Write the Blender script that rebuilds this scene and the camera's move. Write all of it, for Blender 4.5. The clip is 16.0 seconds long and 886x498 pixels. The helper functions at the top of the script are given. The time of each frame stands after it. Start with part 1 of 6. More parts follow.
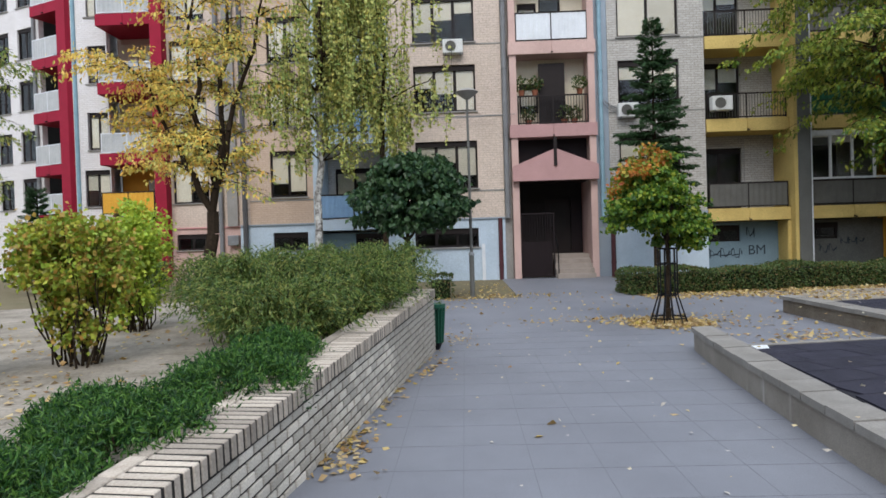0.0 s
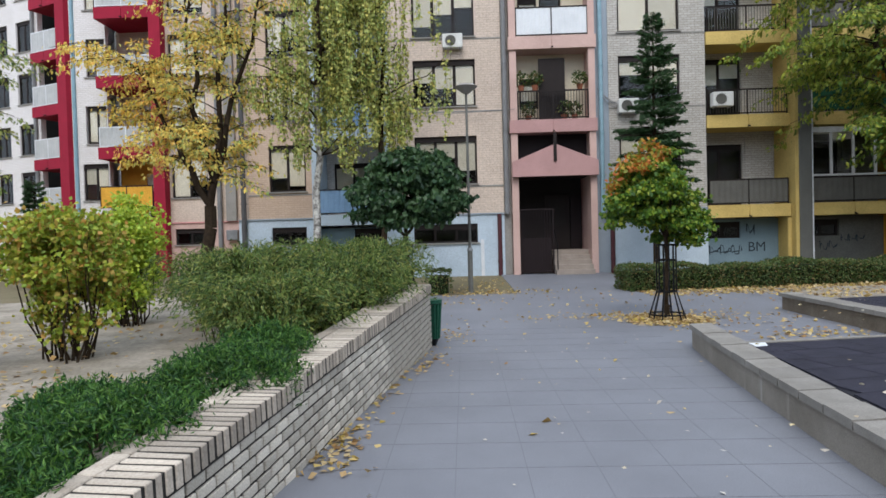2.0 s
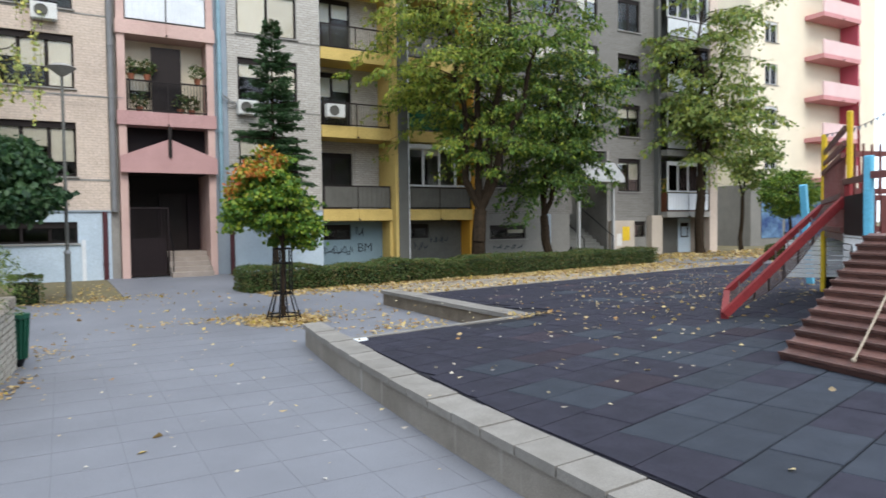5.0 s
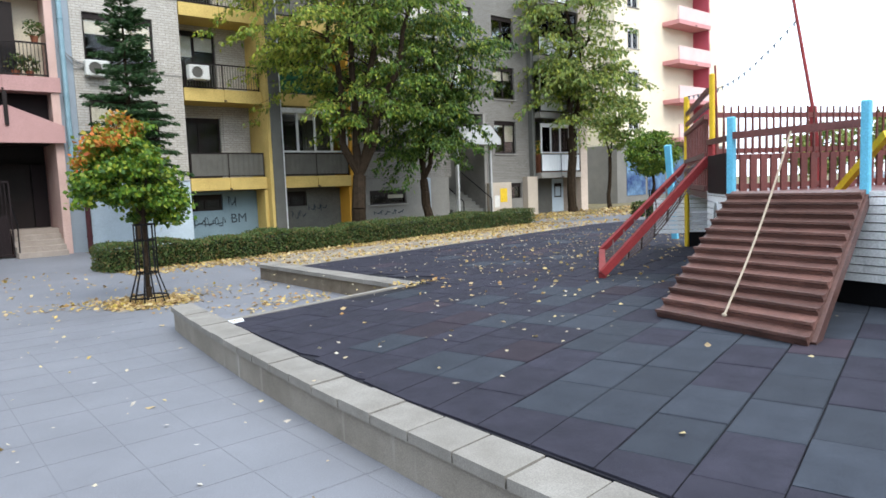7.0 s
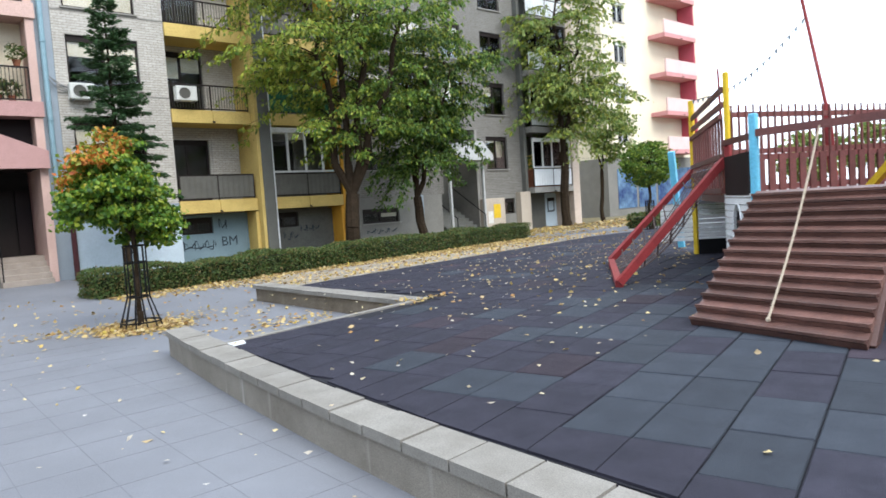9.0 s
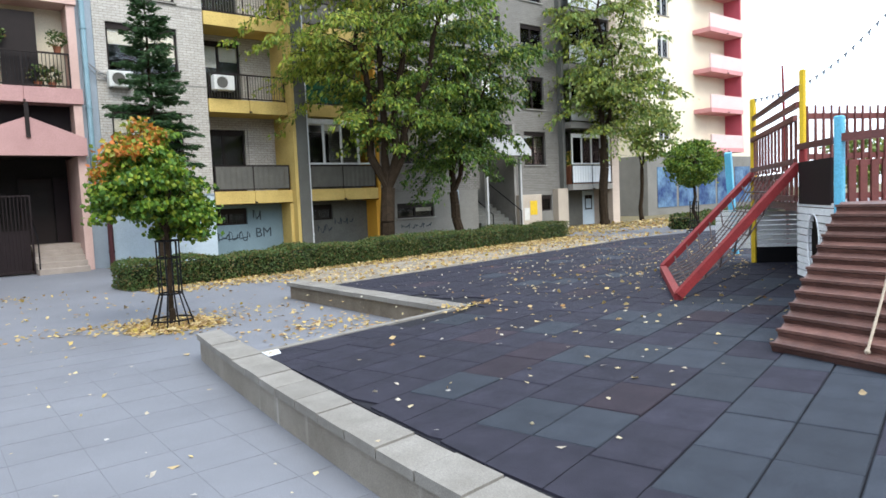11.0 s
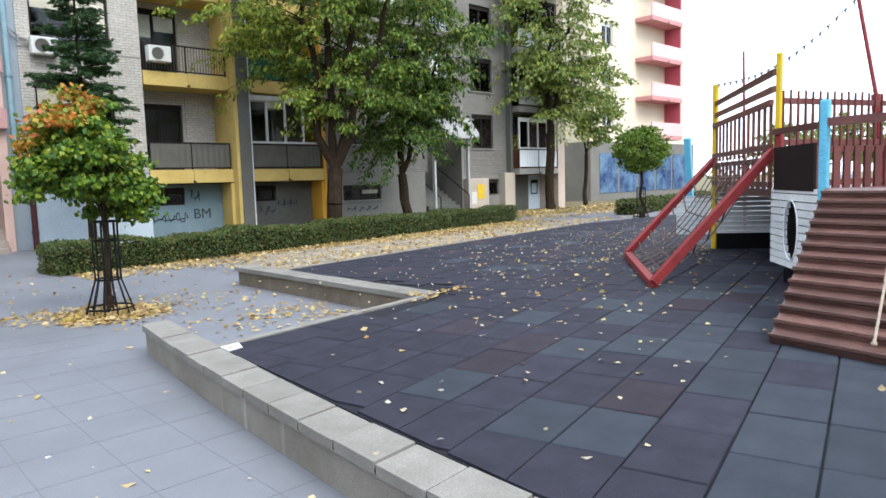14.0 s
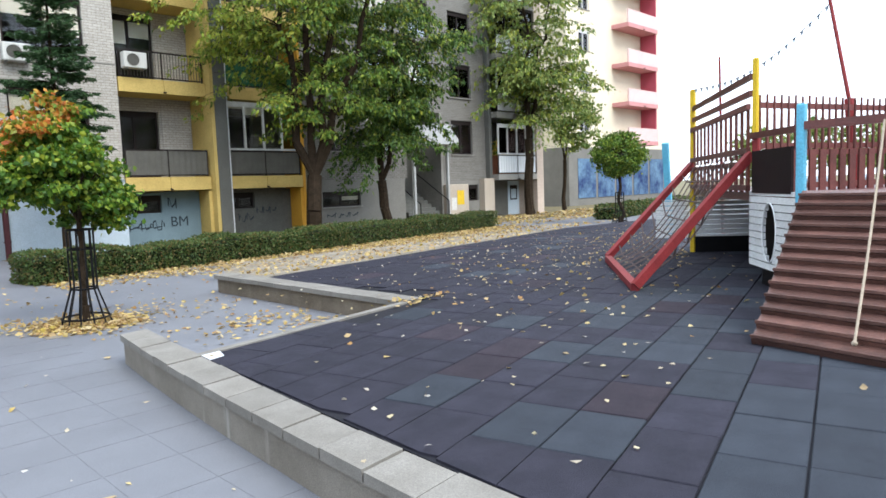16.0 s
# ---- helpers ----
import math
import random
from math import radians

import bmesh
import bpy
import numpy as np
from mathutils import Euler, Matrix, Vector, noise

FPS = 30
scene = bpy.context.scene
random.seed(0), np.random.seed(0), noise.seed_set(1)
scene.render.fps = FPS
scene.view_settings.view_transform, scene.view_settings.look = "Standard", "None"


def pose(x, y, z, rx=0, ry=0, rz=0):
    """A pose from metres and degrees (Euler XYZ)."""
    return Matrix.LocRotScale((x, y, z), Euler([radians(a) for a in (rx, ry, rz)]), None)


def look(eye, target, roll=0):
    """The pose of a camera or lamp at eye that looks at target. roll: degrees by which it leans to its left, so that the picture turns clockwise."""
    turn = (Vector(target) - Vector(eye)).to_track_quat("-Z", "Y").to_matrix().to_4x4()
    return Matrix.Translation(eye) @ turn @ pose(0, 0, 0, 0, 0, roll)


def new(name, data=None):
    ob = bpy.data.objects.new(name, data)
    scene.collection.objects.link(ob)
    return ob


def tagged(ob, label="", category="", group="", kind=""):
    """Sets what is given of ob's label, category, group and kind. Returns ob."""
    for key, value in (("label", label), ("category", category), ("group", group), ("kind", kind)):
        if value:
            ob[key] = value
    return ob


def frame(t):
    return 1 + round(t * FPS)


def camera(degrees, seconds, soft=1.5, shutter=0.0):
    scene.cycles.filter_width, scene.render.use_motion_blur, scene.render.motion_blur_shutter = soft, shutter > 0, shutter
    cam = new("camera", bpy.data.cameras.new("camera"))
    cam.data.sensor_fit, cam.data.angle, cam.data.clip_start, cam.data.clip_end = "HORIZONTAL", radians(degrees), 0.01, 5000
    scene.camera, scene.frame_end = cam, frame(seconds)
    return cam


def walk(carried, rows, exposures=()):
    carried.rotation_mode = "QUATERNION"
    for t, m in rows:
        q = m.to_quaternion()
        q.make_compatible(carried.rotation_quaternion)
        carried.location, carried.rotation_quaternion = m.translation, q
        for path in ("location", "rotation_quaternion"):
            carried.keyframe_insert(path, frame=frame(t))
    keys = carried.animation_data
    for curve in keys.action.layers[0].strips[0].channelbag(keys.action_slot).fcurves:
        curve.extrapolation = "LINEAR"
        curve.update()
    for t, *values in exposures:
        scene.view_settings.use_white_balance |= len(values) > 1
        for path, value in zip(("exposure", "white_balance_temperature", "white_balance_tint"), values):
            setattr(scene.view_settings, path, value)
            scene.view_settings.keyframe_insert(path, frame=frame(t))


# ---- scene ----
cam = camera(67.0, 16.0, 1.6, 0.5)
PATH = [
    (0, pose(-0.016, 0.170, 1.533, 89.10, 1.75, 1.85)),
    (0.5, pose(-0.012, 0.160, 1.540, 88.47, 1.81, 1.93)),
    (1, pose(-0.011, 0.159, 1.542, 88.64, 2.63, 2.27)),
    (1.5, pose(0.014, 0.205, 1.528, 88.61, 1.45, 1.73)),
    (2, pose(0.029, 0.246, 1.525, 88.73, 1.51, 1.87)),
    (2.5, pose(0.075, 0.329, 1.516, 88.63, 1.80, 0.88)),
    (3, pose(0.203, 0.462, 1.506, 87.45, 1.55, -3.21)),
    (3.5, pose(0.341, 0.432, 1.544, 86.56, 4.62, -10.85)),
    (4, pose(0.366, 0.337, 1.574, 86.78, 4.62, -13.88)),
    (4.5, pose(0.276, 0.151, 1.583, 86.18, 5.28, -20.06)),
    (5, pose(0.039, 0.028, 1.613, 88.00, 0.72, -29.70)),
    (7.5, pose(0.273, 0.360, 1.660, 84.31, 2.48, -40.45)),
    (8, pose(0.325, 0.441, 1.625, 84.30, 2.17, -39.19)),
    (8.5, pose(0.237, 0.644, 1.565, 86.09, 4.92, -43.13)),
    (9, pose(0.290, 0.798, 1.540, 86.31, 3.82, -41.01)),
    (11.5, pose(0.519, 1.519, 1.675, 85.51, 2.39, -38.27)),
    (12, pose(0.536, 1.735, 1.667, 82.45, 3.54, -42.71)),
    (12.5, pose(0.477, 1.888, 1.612, 86.17, 3.42, -44.87)),
    (13, pose(0.482, 1.930, 1.626, 86.09, 3.47, -44.28)),
    (13.5, pose(0.526, 1.928, 1.632, 86.09, 2.91, -43.23)),
    (14, pose(0.525, 1.937, 1.646, 84.24, 1.69, -43.52)),
    (14.5, pose(0.525, 1.955, 1.634, 85.20, 1.26, -43.96)),
    (15, pose(0.518, 1.971, 1.630, 85.16, 1.49, -44.57)),
    (15.5, pose(0.510, 1.984, 1.625, 85.09, 2.20, -45.46)),
    (16, pose(0.517, 1.980, 1.633, 84.72, 2.04, -45.31)),
]
walk(cam, PATH, [(0, 0.41, 6340, 11), (3, 0.46, 6340, 10), (5, 0.72, 6400, 9), (7.5, 1.06, 6360, 8), (16, 1.08, 6340, 8)])

# ---- world, sun ----
world = bpy.data.worlds.new("sky")
scene.world = world
world.use_nodes = True
wn = world.node_tree
wn.nodes.clear()
sky = wn.nodes.new("ShaderNodeTexSky")
sky.sky_type, sky.sun_disc = "NISHITA", False
sky.sun_elevation, sky.sun_rotation = radians(47), radians(185)
sky.air_density, sky.dust_density, sky.ozone_density = 1.0, 1.5, 1.5
haze = wn.nodes.new("ShaderNodeMixRGB")
haze.inputs[0].default_value = 0.8
haze.inputs[2].default_value = (9.2, 10.2, 11.6, 1)
bg = wn.nodes.new("ShaderNodeBackground")
bg.inputs[1].default_value = 0.13
wout = wn.nodes.new("ShaderNodeOutputWorld")
wn.links.new(sky.outputs[0], haze.inputs[1])
wn.links.new(haze.outputs[0], bg.inputs[0])
wn.links.new(bg.outputs[0], wout.inputs[0])

sun_data = bpy.data.lights.new("sun", "SUN")
sun_data.energy, sun_data.angle, sun_data.color = 1.4, radians(30), (1.0, 0.96, 0.9)
sun = new("sun", sun_data)
sun.matrix_world = look((-2, -25, 27), (0, 0, 0))

# ---- materials ----
def material(name, base, second=None, rough=0.8, scale=3.0, fine=60.0, bump=0.1, metal=0.0, spec=0.22, mix=0.5):
    """A surface with broad stains and fine grain, both in metres."""
    m = bpy.data.materials.new(name)
    m.use_nodes = True
    nt = m.node_tree
    b = nt.nodes["Principled BSDF"]
    second = second or tuple(c * 0.72 for c in base)
    tc = nt.nodes.new("ShaderNodeTexCoord")
    n1 = nt.nodes.new("ShaderNodeTexNoise")
    n1.inputs["Scale"].default_value, n1.inputs["Detail"].default_value = scale, 6
    n1.inputs["Roughness"].default_value = 0.65
    n2 = nt.nodes.new("ShaderNodeTexNoise")
    n2.inputs["Scale"].default_value, n2.inputs["Detail"].default_value = fine, 3
    for n in (n1, n2):
        nt.links.new(tc.outputs["Object"], n.inputs["Vector"])
    r1 = nt.nodes.new("ShaderNodeValToRGB")
    r1.color_ramp.elements[0].position, r1.color_ramp.elements[1].position = 0.5 - mix / 2, 0.5 + mix / 2
    r1.color_ramp.elements[0].color, r1.color_ramp.elements[1].color = (*second, 1), (*base, 1)
    nt.links.new(n1.outputs[0], r1.inputs[0])
    r2 = nt.nodes.new("ShaderNodeMapRange")
    r2.inputs[1].default_value, r2.inputs[2].default_value, r2.inputs[3].default_value, r2.inputs[4].default_value = 0.3, 0.7, 0.8, 1.12
    nt.links.new(n2.outputs[0], r2.inputs[0])
    mul = nt.nodes.new("ShaderNodeMixRGB")
    mul.blend_type, mul.inputs[0].default_value = "MULTIPLY", 1.0
    nt.links.new(r1.outputs[0], mul.inputs[1])
    nt.links.new(r2.outputs[0], mul.inputs[2])
    nt.links.new(mul.outputs[0], b.inputs["Base Color"])
    bp = nt.nodes.new("ShaderNodeBump")
    bp.inputs["Strength"].default_value, bp.inputs["Distance"].default_value = bump, 0.02
    nt.links.new(n2.outputs[0], bp.inputs["Height"])
    nt.links.new(bp.outputs[0], b.inputs["Normal"])
    b.inputs["Roughness"].default_value, b.inputs["Metallic"].default_value = rough, metal
    b.inputs["Specular IOR Level"].default_value = spec
    return m


def vary(m, low=0.7, high=1.2):
    """Each object of its own gets its own shade of the material."""
    nt = m.node_tree
    b = nt.nodes["Principled BSDF"]
    src = b.inputs["Base Color"].links[0].from_socket
    oi = nt.nodes.new("ShaderNodeObjectInfo")
    mr = nt.nodes.new("ShaderNodeMapRange")
    mr.inputs[3].default_value, mr.inputs[4].default_value = low, high
    nt.links.new(oi.outputs["Random"], mr.inputs[0])
    mul = nt.nodes.new("ShaderNodeMixRGB")
    mul.blend_type, mul.inputs[0].default_value = "MULTIPLY", 1.0
    nt.links.new(src, mul.inputs[1])
    nt.links.new(mr.outputs[0], mul.inputs[2])
    nt.links.new(mul.outputs[0], b.inputs["Base Color"])
    return m


def clad(name, base, mortar, second, tone=0.86):
    """Small ceramic facing bricks, laid in straight courses on upright walls."""
    m = material(name, base, second, 0.75, 0.5, 25.0, 0.05, mix=0.7)
    nt = m.node_tree
    b = nt.nodes["Principled BSDF"]
    src = b.inputs["Base Color"].links[0].from_socket
    tc = nt.nodes.new("ShaderNodeTexCoord")
    sep = nt.nodes.new("ShaderNodeSeparateXYZ")
    add = nt.nodes.new("ShaderNodeMath")
    com = nt.nodes.new("ShaderNodeCombineXYZ")
    nt.links.new(tc.outputs["Object"], sep.inputs[0])
    nt.links.new(sep.outputs[0], add.inputs[0])
    nt.links.new(sep.outputs[1], add.inputs[1])
    nt.links.new(add.outputs[0], com.inputs[0])
    nt.links.new(sep.outputs[2], com.inputs[1])
    br = nt.nodes.new("ShaderNodeTexBrick")
    br.inputs["Scale"].default_value = 1.0
    br.inputs["Brick Width"].default_value, br.inputs["Row Height"].default_value = 0.25, 0.085
    br.inputs["Mortar Size"].default_value = 0.008
    br.inputs["Color1"].default_value, br.inputs["Color2"].default_value = (1, 1, 1, 1), (tone, tone * 0.99, tone * 0.97, 1)
    br.inputs["Mortar"].default_value = (*mortar, 1)
    nt.links.new(com.outputs[0], br.inputs["Vector"])
    mul = nt.nodes.new("ShaderNodeMixRGB")
    mul.blend_type, mul.inputs[0].default_value = "MULTIPLY", 1.0
    nt.links.new(src, mul.inputs[1])
    nt.links.new(br.outputs["Color"], mul.inputs[2])
    nt.links.new(mul.outputs[0], b.inputs["Base Color"])
    return m


def drip(m):
    """Pale lime runs down an upright concrete face, at uneven steps along it."""
    nt = m.node_tree
    b = nt.nodes["Principled BSDF"]
    src = b.inputs["Base Color"].links[0].from_socket
    tc = nt.nodes.new("ShaderNodeTexCoord")
    mp = nt.nodes.new("ShaderNodeMapping")
    mp.inputs["Scale"].default_value = (3.0, 3.0, 0.25)
    n = nt.nodes.new("ShaderNodeTexNoise")
    n.inputs["Scale"].default_value, n.inputs["Detail"].default_value = 2.2, 4
    r = nt.nodes.new("ShaderNodeMapRange")
    r.inputs[1].default_value, r.inputs[2].default_value, r.inputs[3].default_value, r.inputs[4].default_value = 0.6, 0.72, 0.0, 0.6
    mx = nt.nodes.new("ShaderNodeMixRGB")
    mx.inputs[2].default_value = (0.5, 0.48, 0.44, 1)
    nt.links.new(tc.outputs["Object"], mp.inputs["Vector"])
    nt.links.new(mp.outputs[0], n.inputs["Vector"])
    nt.links.new(n.outputs[0], r.inputs[0])
    nt.links.new(r.outputs[0], mx.inputs[0])
    nt.links.new(src, mx.inputs[1])
    nt.links.new(mx.outputs[0], b.inputs["Base Color"])
    return m


def leaf_material(name, stops, gloss=0.5):
    """Leaves: each one takes its own tint from the row of colours, and lets some light through."""
    m = bpy.data.materials.new(name)
    m.use_nodes = True
    nt = m.node_tree
    nt.nodes.clear()
    geo = nt.nodes.new("ShaderNodeNewGeometry")
    ramp = nt.nodes.new("ShaderNodeValToRGB")
    els = ramp.color_ramp.elements
    while len(els) < len(stops):
        els.new(0.5)
    for i, c in enumerate(stops):
        els[i].position = i / max(1, len(stops) - 1)
        els[i].color = (*c, 1)
    nt.links.new(geo.outputs["Random Per Island"], ramp.inputs[0])
    p = nt.nodes.new("ShaderNodeBsdfPrincipled")
    p.inputs["Roughness"].default_value = gloss
    p.inputs["Specular IOR Level"].default_value = 0.3
    tr = nt.nodes.new("ShaderNodeBsdfTranslucent")
    mx = nt.nodes.new("ShaderNodeMixShader")
    mx.inputs[0].default_value = 0.22
    out = nt.nodes.new("ShaderNodeOutputMaterial")
    nt.links.new(ramp.outputs[0], p.inputs["Base Color"])
    nt.links.new(ramp.outputs[0], tr.inputs["Color"])
    nt.links.new(p.outputs[0], mx.inputs[1])
    nt.links.new(tr.outputs[0], mx.inputs[2])
    nt.links.new(mx.outputs[0], out.inputs[0])
    return m


def glass_material(name):
    m = bpy.data.materials.new(name)
    m.use_nodes = True
    nt = m.node_tree
    nt.nodes.clear()
    fr = nt.nodes.new("ShaderNodeFresnel")
    fr.inputs[0].default_value = 1.38
    tp = nt.nodes.new("ShaderNodeBsdfTransparent")
    tp.inputs[0].default_value = (0.93, 0.95, 0.95, 1)
    gl = nt.nodes.new("ShaderNodeBsdfGlossy")
    gl.inputs["Roughness"].default_value = 0.04
    mx = nt.nodes.new("ShaderNodeMixShader")
    out = nt.nodes.new("ShaderNodeOutputMaterial")
    nt.links.new(fr.outputs[0], mx.inputs[0])
    nt.links.new(tp.outputs[0], mx.inputs[1])
    nt.links.new(gl.outputs[0], mx.inputs[2])
    nt.links.new(mx.outputs[0], out.inputs[0])
    return m


ASPHALT = material("asphalt", (0.2, 0.206, 0.228), (0.148, 0.152, 0.17), 0.6, 0.7, 140, 0.15)
SLAB = vary(material("concrete_slab", (0.23, 0.225, 0.24), (0.18, 0.176, 0.188), 0.85, 0.6, 90, 0.12), 0.94, 1.05)
EARTH = material("dry_earth", (0.36, 0.315, 0.26), (0.15, 0.13, 0.095), 0.95, 2.2, 24, 0.9)
LAWN = material("worn_grass", (0.13, 0.12, 0.06), (0.2, 0.16, 0.1), 0.95, 1.0, 50, 0.5)
KERB = vary(material("kerb_concrete", (0.265, 0.25, 0.226), (0.175, 0.16, 0.14), 0.9, 3.0, 120, 0.1), 0.92, 1.07)
KERB_FACE = material("weathered_concrete", (0.3, 0.272, 0.235), (0.17, 0.148, 0.12), 0.9, 1.6, 120, 0.25)
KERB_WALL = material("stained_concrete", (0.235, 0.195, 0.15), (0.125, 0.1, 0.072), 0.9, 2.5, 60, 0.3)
RUBBER = vary(material("rubber_tile", (0.035, 0.033, 0.049), (0.019, 0.019, 0.029), 0.8, 4.0, 160, 0.45, mix=0.35), 0.86, 1.16)
RUBBER_GREEN = vary(material("rubber_grey_tile", (0.037, 0.044, 0.058), (0.024, 0.029, 0.04), 0.7, 4.0, 160, 0.45, mix=0.35), 0.85, 1.18)
RUBBER_RED = vary(material("rubber_red_tile", (0.044, 0.033, 0.045), (0.026, 0.021, 0.03), 0.8, 4.0, 160, 0.45, mix=0.35), 0.8, 1.2)
RUBBER_BED = material("rubber_bed", (0.02, 0.02, 0.026), None, 0.9, 2, 100, 0.2)
BRICK = vary(material("cream_brick", (0.66, 0.61, 0.52), (0.47, 0.42, 0.345), 0.88, 9, 90, 0.3), 0.62, 1.14)
COPING = vary(material("coping_brick", (0.56, 0.495, 0.41), (0.37, 0.31, 0.25), 0.88, 9, 90, 0.3), 0.6, 1.15)
MORTAR = material("mortar", (0.035, 0.031, 0.028), None, 0.95, 4, 60, 0.4)
CREAM = clad("cream_cladding", (0.68, 0.565, 0.475), (0.8, 0.78, 0.76), (0.5, 0.41, 0.345), 0.94)
GREY_CLAD = clad("grey_cladding", (0.53, 0.5, 0.46), (0.6, 0.58, 0.56), (0.42, 0.4, 0.365))
# grey cladding, darkened in its colour for the shade of the trees
EAST_CLAD = clad("grey_shaded_cladding", (0.25, 0.24, 0.22), (0.5, 0.48, 0.46), (0.18, 0.172, 0.16))
TAN_CLAD = clad("tan_cladding", (0.63, 0.48, 0.37), (0.8, 0.77, 0.74), (0.48, 0.36, 0.275), 0.93)
WHITE_CLAD = clad("pale_cladding", (0.78, 0.75, 0.74), (0.75, 0.73, 0.72), (0.66, 0.63, 0.62), 0.93)
CREAM_PLAIN = material("pale_render", (0.42, 0.39, 0.35), (0.32, 0.3, 0.27), 0.9, 0.3, 20, 0.1)
CONCRETE = material("raw_concrete", (0.33, 0.315, 0.29), (0.22, 0.21, 0.195), 0.9, 0.9, 30, 0.15)
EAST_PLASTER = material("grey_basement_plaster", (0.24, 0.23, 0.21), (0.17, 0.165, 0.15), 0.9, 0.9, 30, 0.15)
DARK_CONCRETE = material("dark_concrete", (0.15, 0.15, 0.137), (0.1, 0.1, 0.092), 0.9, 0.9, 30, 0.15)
BLUE_PLASTER = material("pale_blue_plaster", (0.53, 0.62, 0.7), (0.42, 0.5, 0.57), 0.85, 0.8, 40, 0.1)
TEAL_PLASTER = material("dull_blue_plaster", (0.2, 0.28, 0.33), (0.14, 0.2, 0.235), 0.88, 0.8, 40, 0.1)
GREYBLUE = material("grey_blue_plaster", (0.32, 0.37, 0.42), (0.25, 0.29, 0.33), 0.88, 0.8, 40, 0.1)
PINK = material("pink_plaster", (0.5, 0.3, 0.285), (0.4, 0.235, 0.225), 0.85, 0.9, 40, 0.08)
PALE_PINK = material("pale_pink_plaster", (0.6, 0.42, 0.37), (0.47, 0.32, 0.28), 0.85, 0.9, 40, 0.08)
YELLOW = material("yellow_plaster", (0.66, 0.49, 0.17), (0.5, 0.36, 0.12), 0.85, 1.1, 40, 0.1)
ORANGE = material("orange_plaster", (0.72, 0.38, 0.05), (0.58, 0.3, 0.04), 0.85, 1.1, 40, 0.1)
RED = material("red_plaster", (0.33, 0.014, 0.04), (0.24, 0.012, 0.03), 0.8, 1.1, 40, 0.1)
BLUSH = material("blush_plaster", (0.75, 0.55, 0.53), (0.64, 0.45, 0.43), 0.85, 1.1, 40, 0.1)
CRIMSON = material("crimson_side_plaster", (0.5, 0.1, 0.14), (0.4, 0.08, 0.11), 0.85, 1.1, 40, 0.1)
BEIGE = material("beige_plaster", (0.5, 0.43, 0.35), (0.4, 0.34, 0.28), 0.85, 1.1, 40, 0.1)
ROSE = material("rose_plaster", (0.62, 0.3, 0.3), (0.52, 0.24, 0.24), 0.85, 1.1, 40, 0.1)
BUFF = material("buff_plaster", (0.8, 0.72, 0.56), (0.7, 0.62, 0.48), 0.85, 0.6, 30, 0.1)
BLACK = material("black_iron", (0.016, 0.016, 0.018), None, 0.5, 6, 90, 0.1, 0.6)
STEEL = material("galvanised_steel", (0.3, 0.31, 0.32), (0.2, 0.205, 0.21), 0.5, 3, 60, 0.05, 0.7)
RAIL_GREY = material("grey_railing_sheet", (0.135, 0.13, 0.115), (0.095, 0.092, 0.082), 0.6, 2, 60, 0.05)
RAIL_WHITE = material("white_railing", (0.72, 0.74, 0.76), (0.6, 0.62, 0.64), 0.55, 2, 60, 0.05)
RAIL_PALE = material("pale_glass_sheet", (0.5, 0.5, 0.49), (0.36, 0.37, 0.37), 0.4, 2, 60, 0.03)
RAIL_BLUE = material("blue_railing", (0.24, 0.38, 0.56), (0.18, 0.3, 0.46), 0.55, 2, 60, 0.05)
CLOTH_GREEN = material("green_cloth", (0.03, 0.12, 0.06), (0.02, 0.08, 0.04), 0.9, 5, 90, 0.2)
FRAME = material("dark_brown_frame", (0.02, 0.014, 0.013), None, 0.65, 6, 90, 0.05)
FRAME_WHITE = material("white_frame", (0.7, 0.7, 0.69), None, 0.45, 6, 90, 0.03)
BLIND = vary(material("cream_blind", (0.8, 0.72, 0.6), (0.7, 0.62, 0.5), 0.7, 3, 60, 0.05), 0.8, 1.15)
# near-black colour that stands for the dimness of rooms and recesses
ROOM = material("room_shade", (0.03, 0.027, 0.025), None, 0.9, 1, 20, 0.05)
GLASS = glass_material("window_glass")
PIPE_GREY = material("grey_pipe", (0.23, 0.235, 0.24), (0.17, 0.172, 0.178), 0.6, 3, 60, 0.05)
PIPE_DARK = material("dark_pipe", (0.1, 0.098, 0.1), (0.07, 0.068, 0.07), 0.6, 3, 60, 0.05)
PIPE_BLUE = material("blue_pipe", (0.27, 0.41, 0.48), (0.2, 0.32, 0.38), 0.6, 3, 60, 0.05)
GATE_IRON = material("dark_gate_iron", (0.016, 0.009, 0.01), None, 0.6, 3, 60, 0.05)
PIPE_RED = material("maroon_pipe", (0.09, 0.03, 0.035), None, 0.6, 3, 60, 0.05)
AC_WHITE = material("ac_white", (0.68, 0.68, 0.65), (0.56, 0.56, 0.53), 0.5, 5, 60, 0.03)
BARK = material("dark_bark", (0.052, 0.037, 0.025), (0.022, 0.016, 0.011), 0.98, 8, 40, 0.8, spec=0.05)
BIRCH_BARK = material("birch_bark", (0.62, 0.61, 0.57), (0.09, 0.08, 0.075), 0.85, 7, 30, 0.4, mix=0.25)
MAROON = vary(material("maroon_wood", (0.165, 0.052, 0.046), (0.095, 0.034, 0.032), 0.4, 3, 50, 0.2, spec=0.5), 0.75, 1.25)
RAMP_WOOD = vary(material("ramp_wood", (0.175, 0.086, 0.068), (0.08, 0.04, 0.033), 0.42, 4, 50, 0.3, spec=0.45), 0.7, 1.25)
REDWOOD = material("red_painted_wood", (0.27, 0.035, 0.037), (0.19, 0.028, 0.03), 0.5, 4, 50, 0.15)
SHIP_WHITE = vary(material("white_board", (0.85, 0.86, 0.86), (0.72, 0.73, 0.73), 0.5, 4, 50, 0.1), 0.9, 1.06)
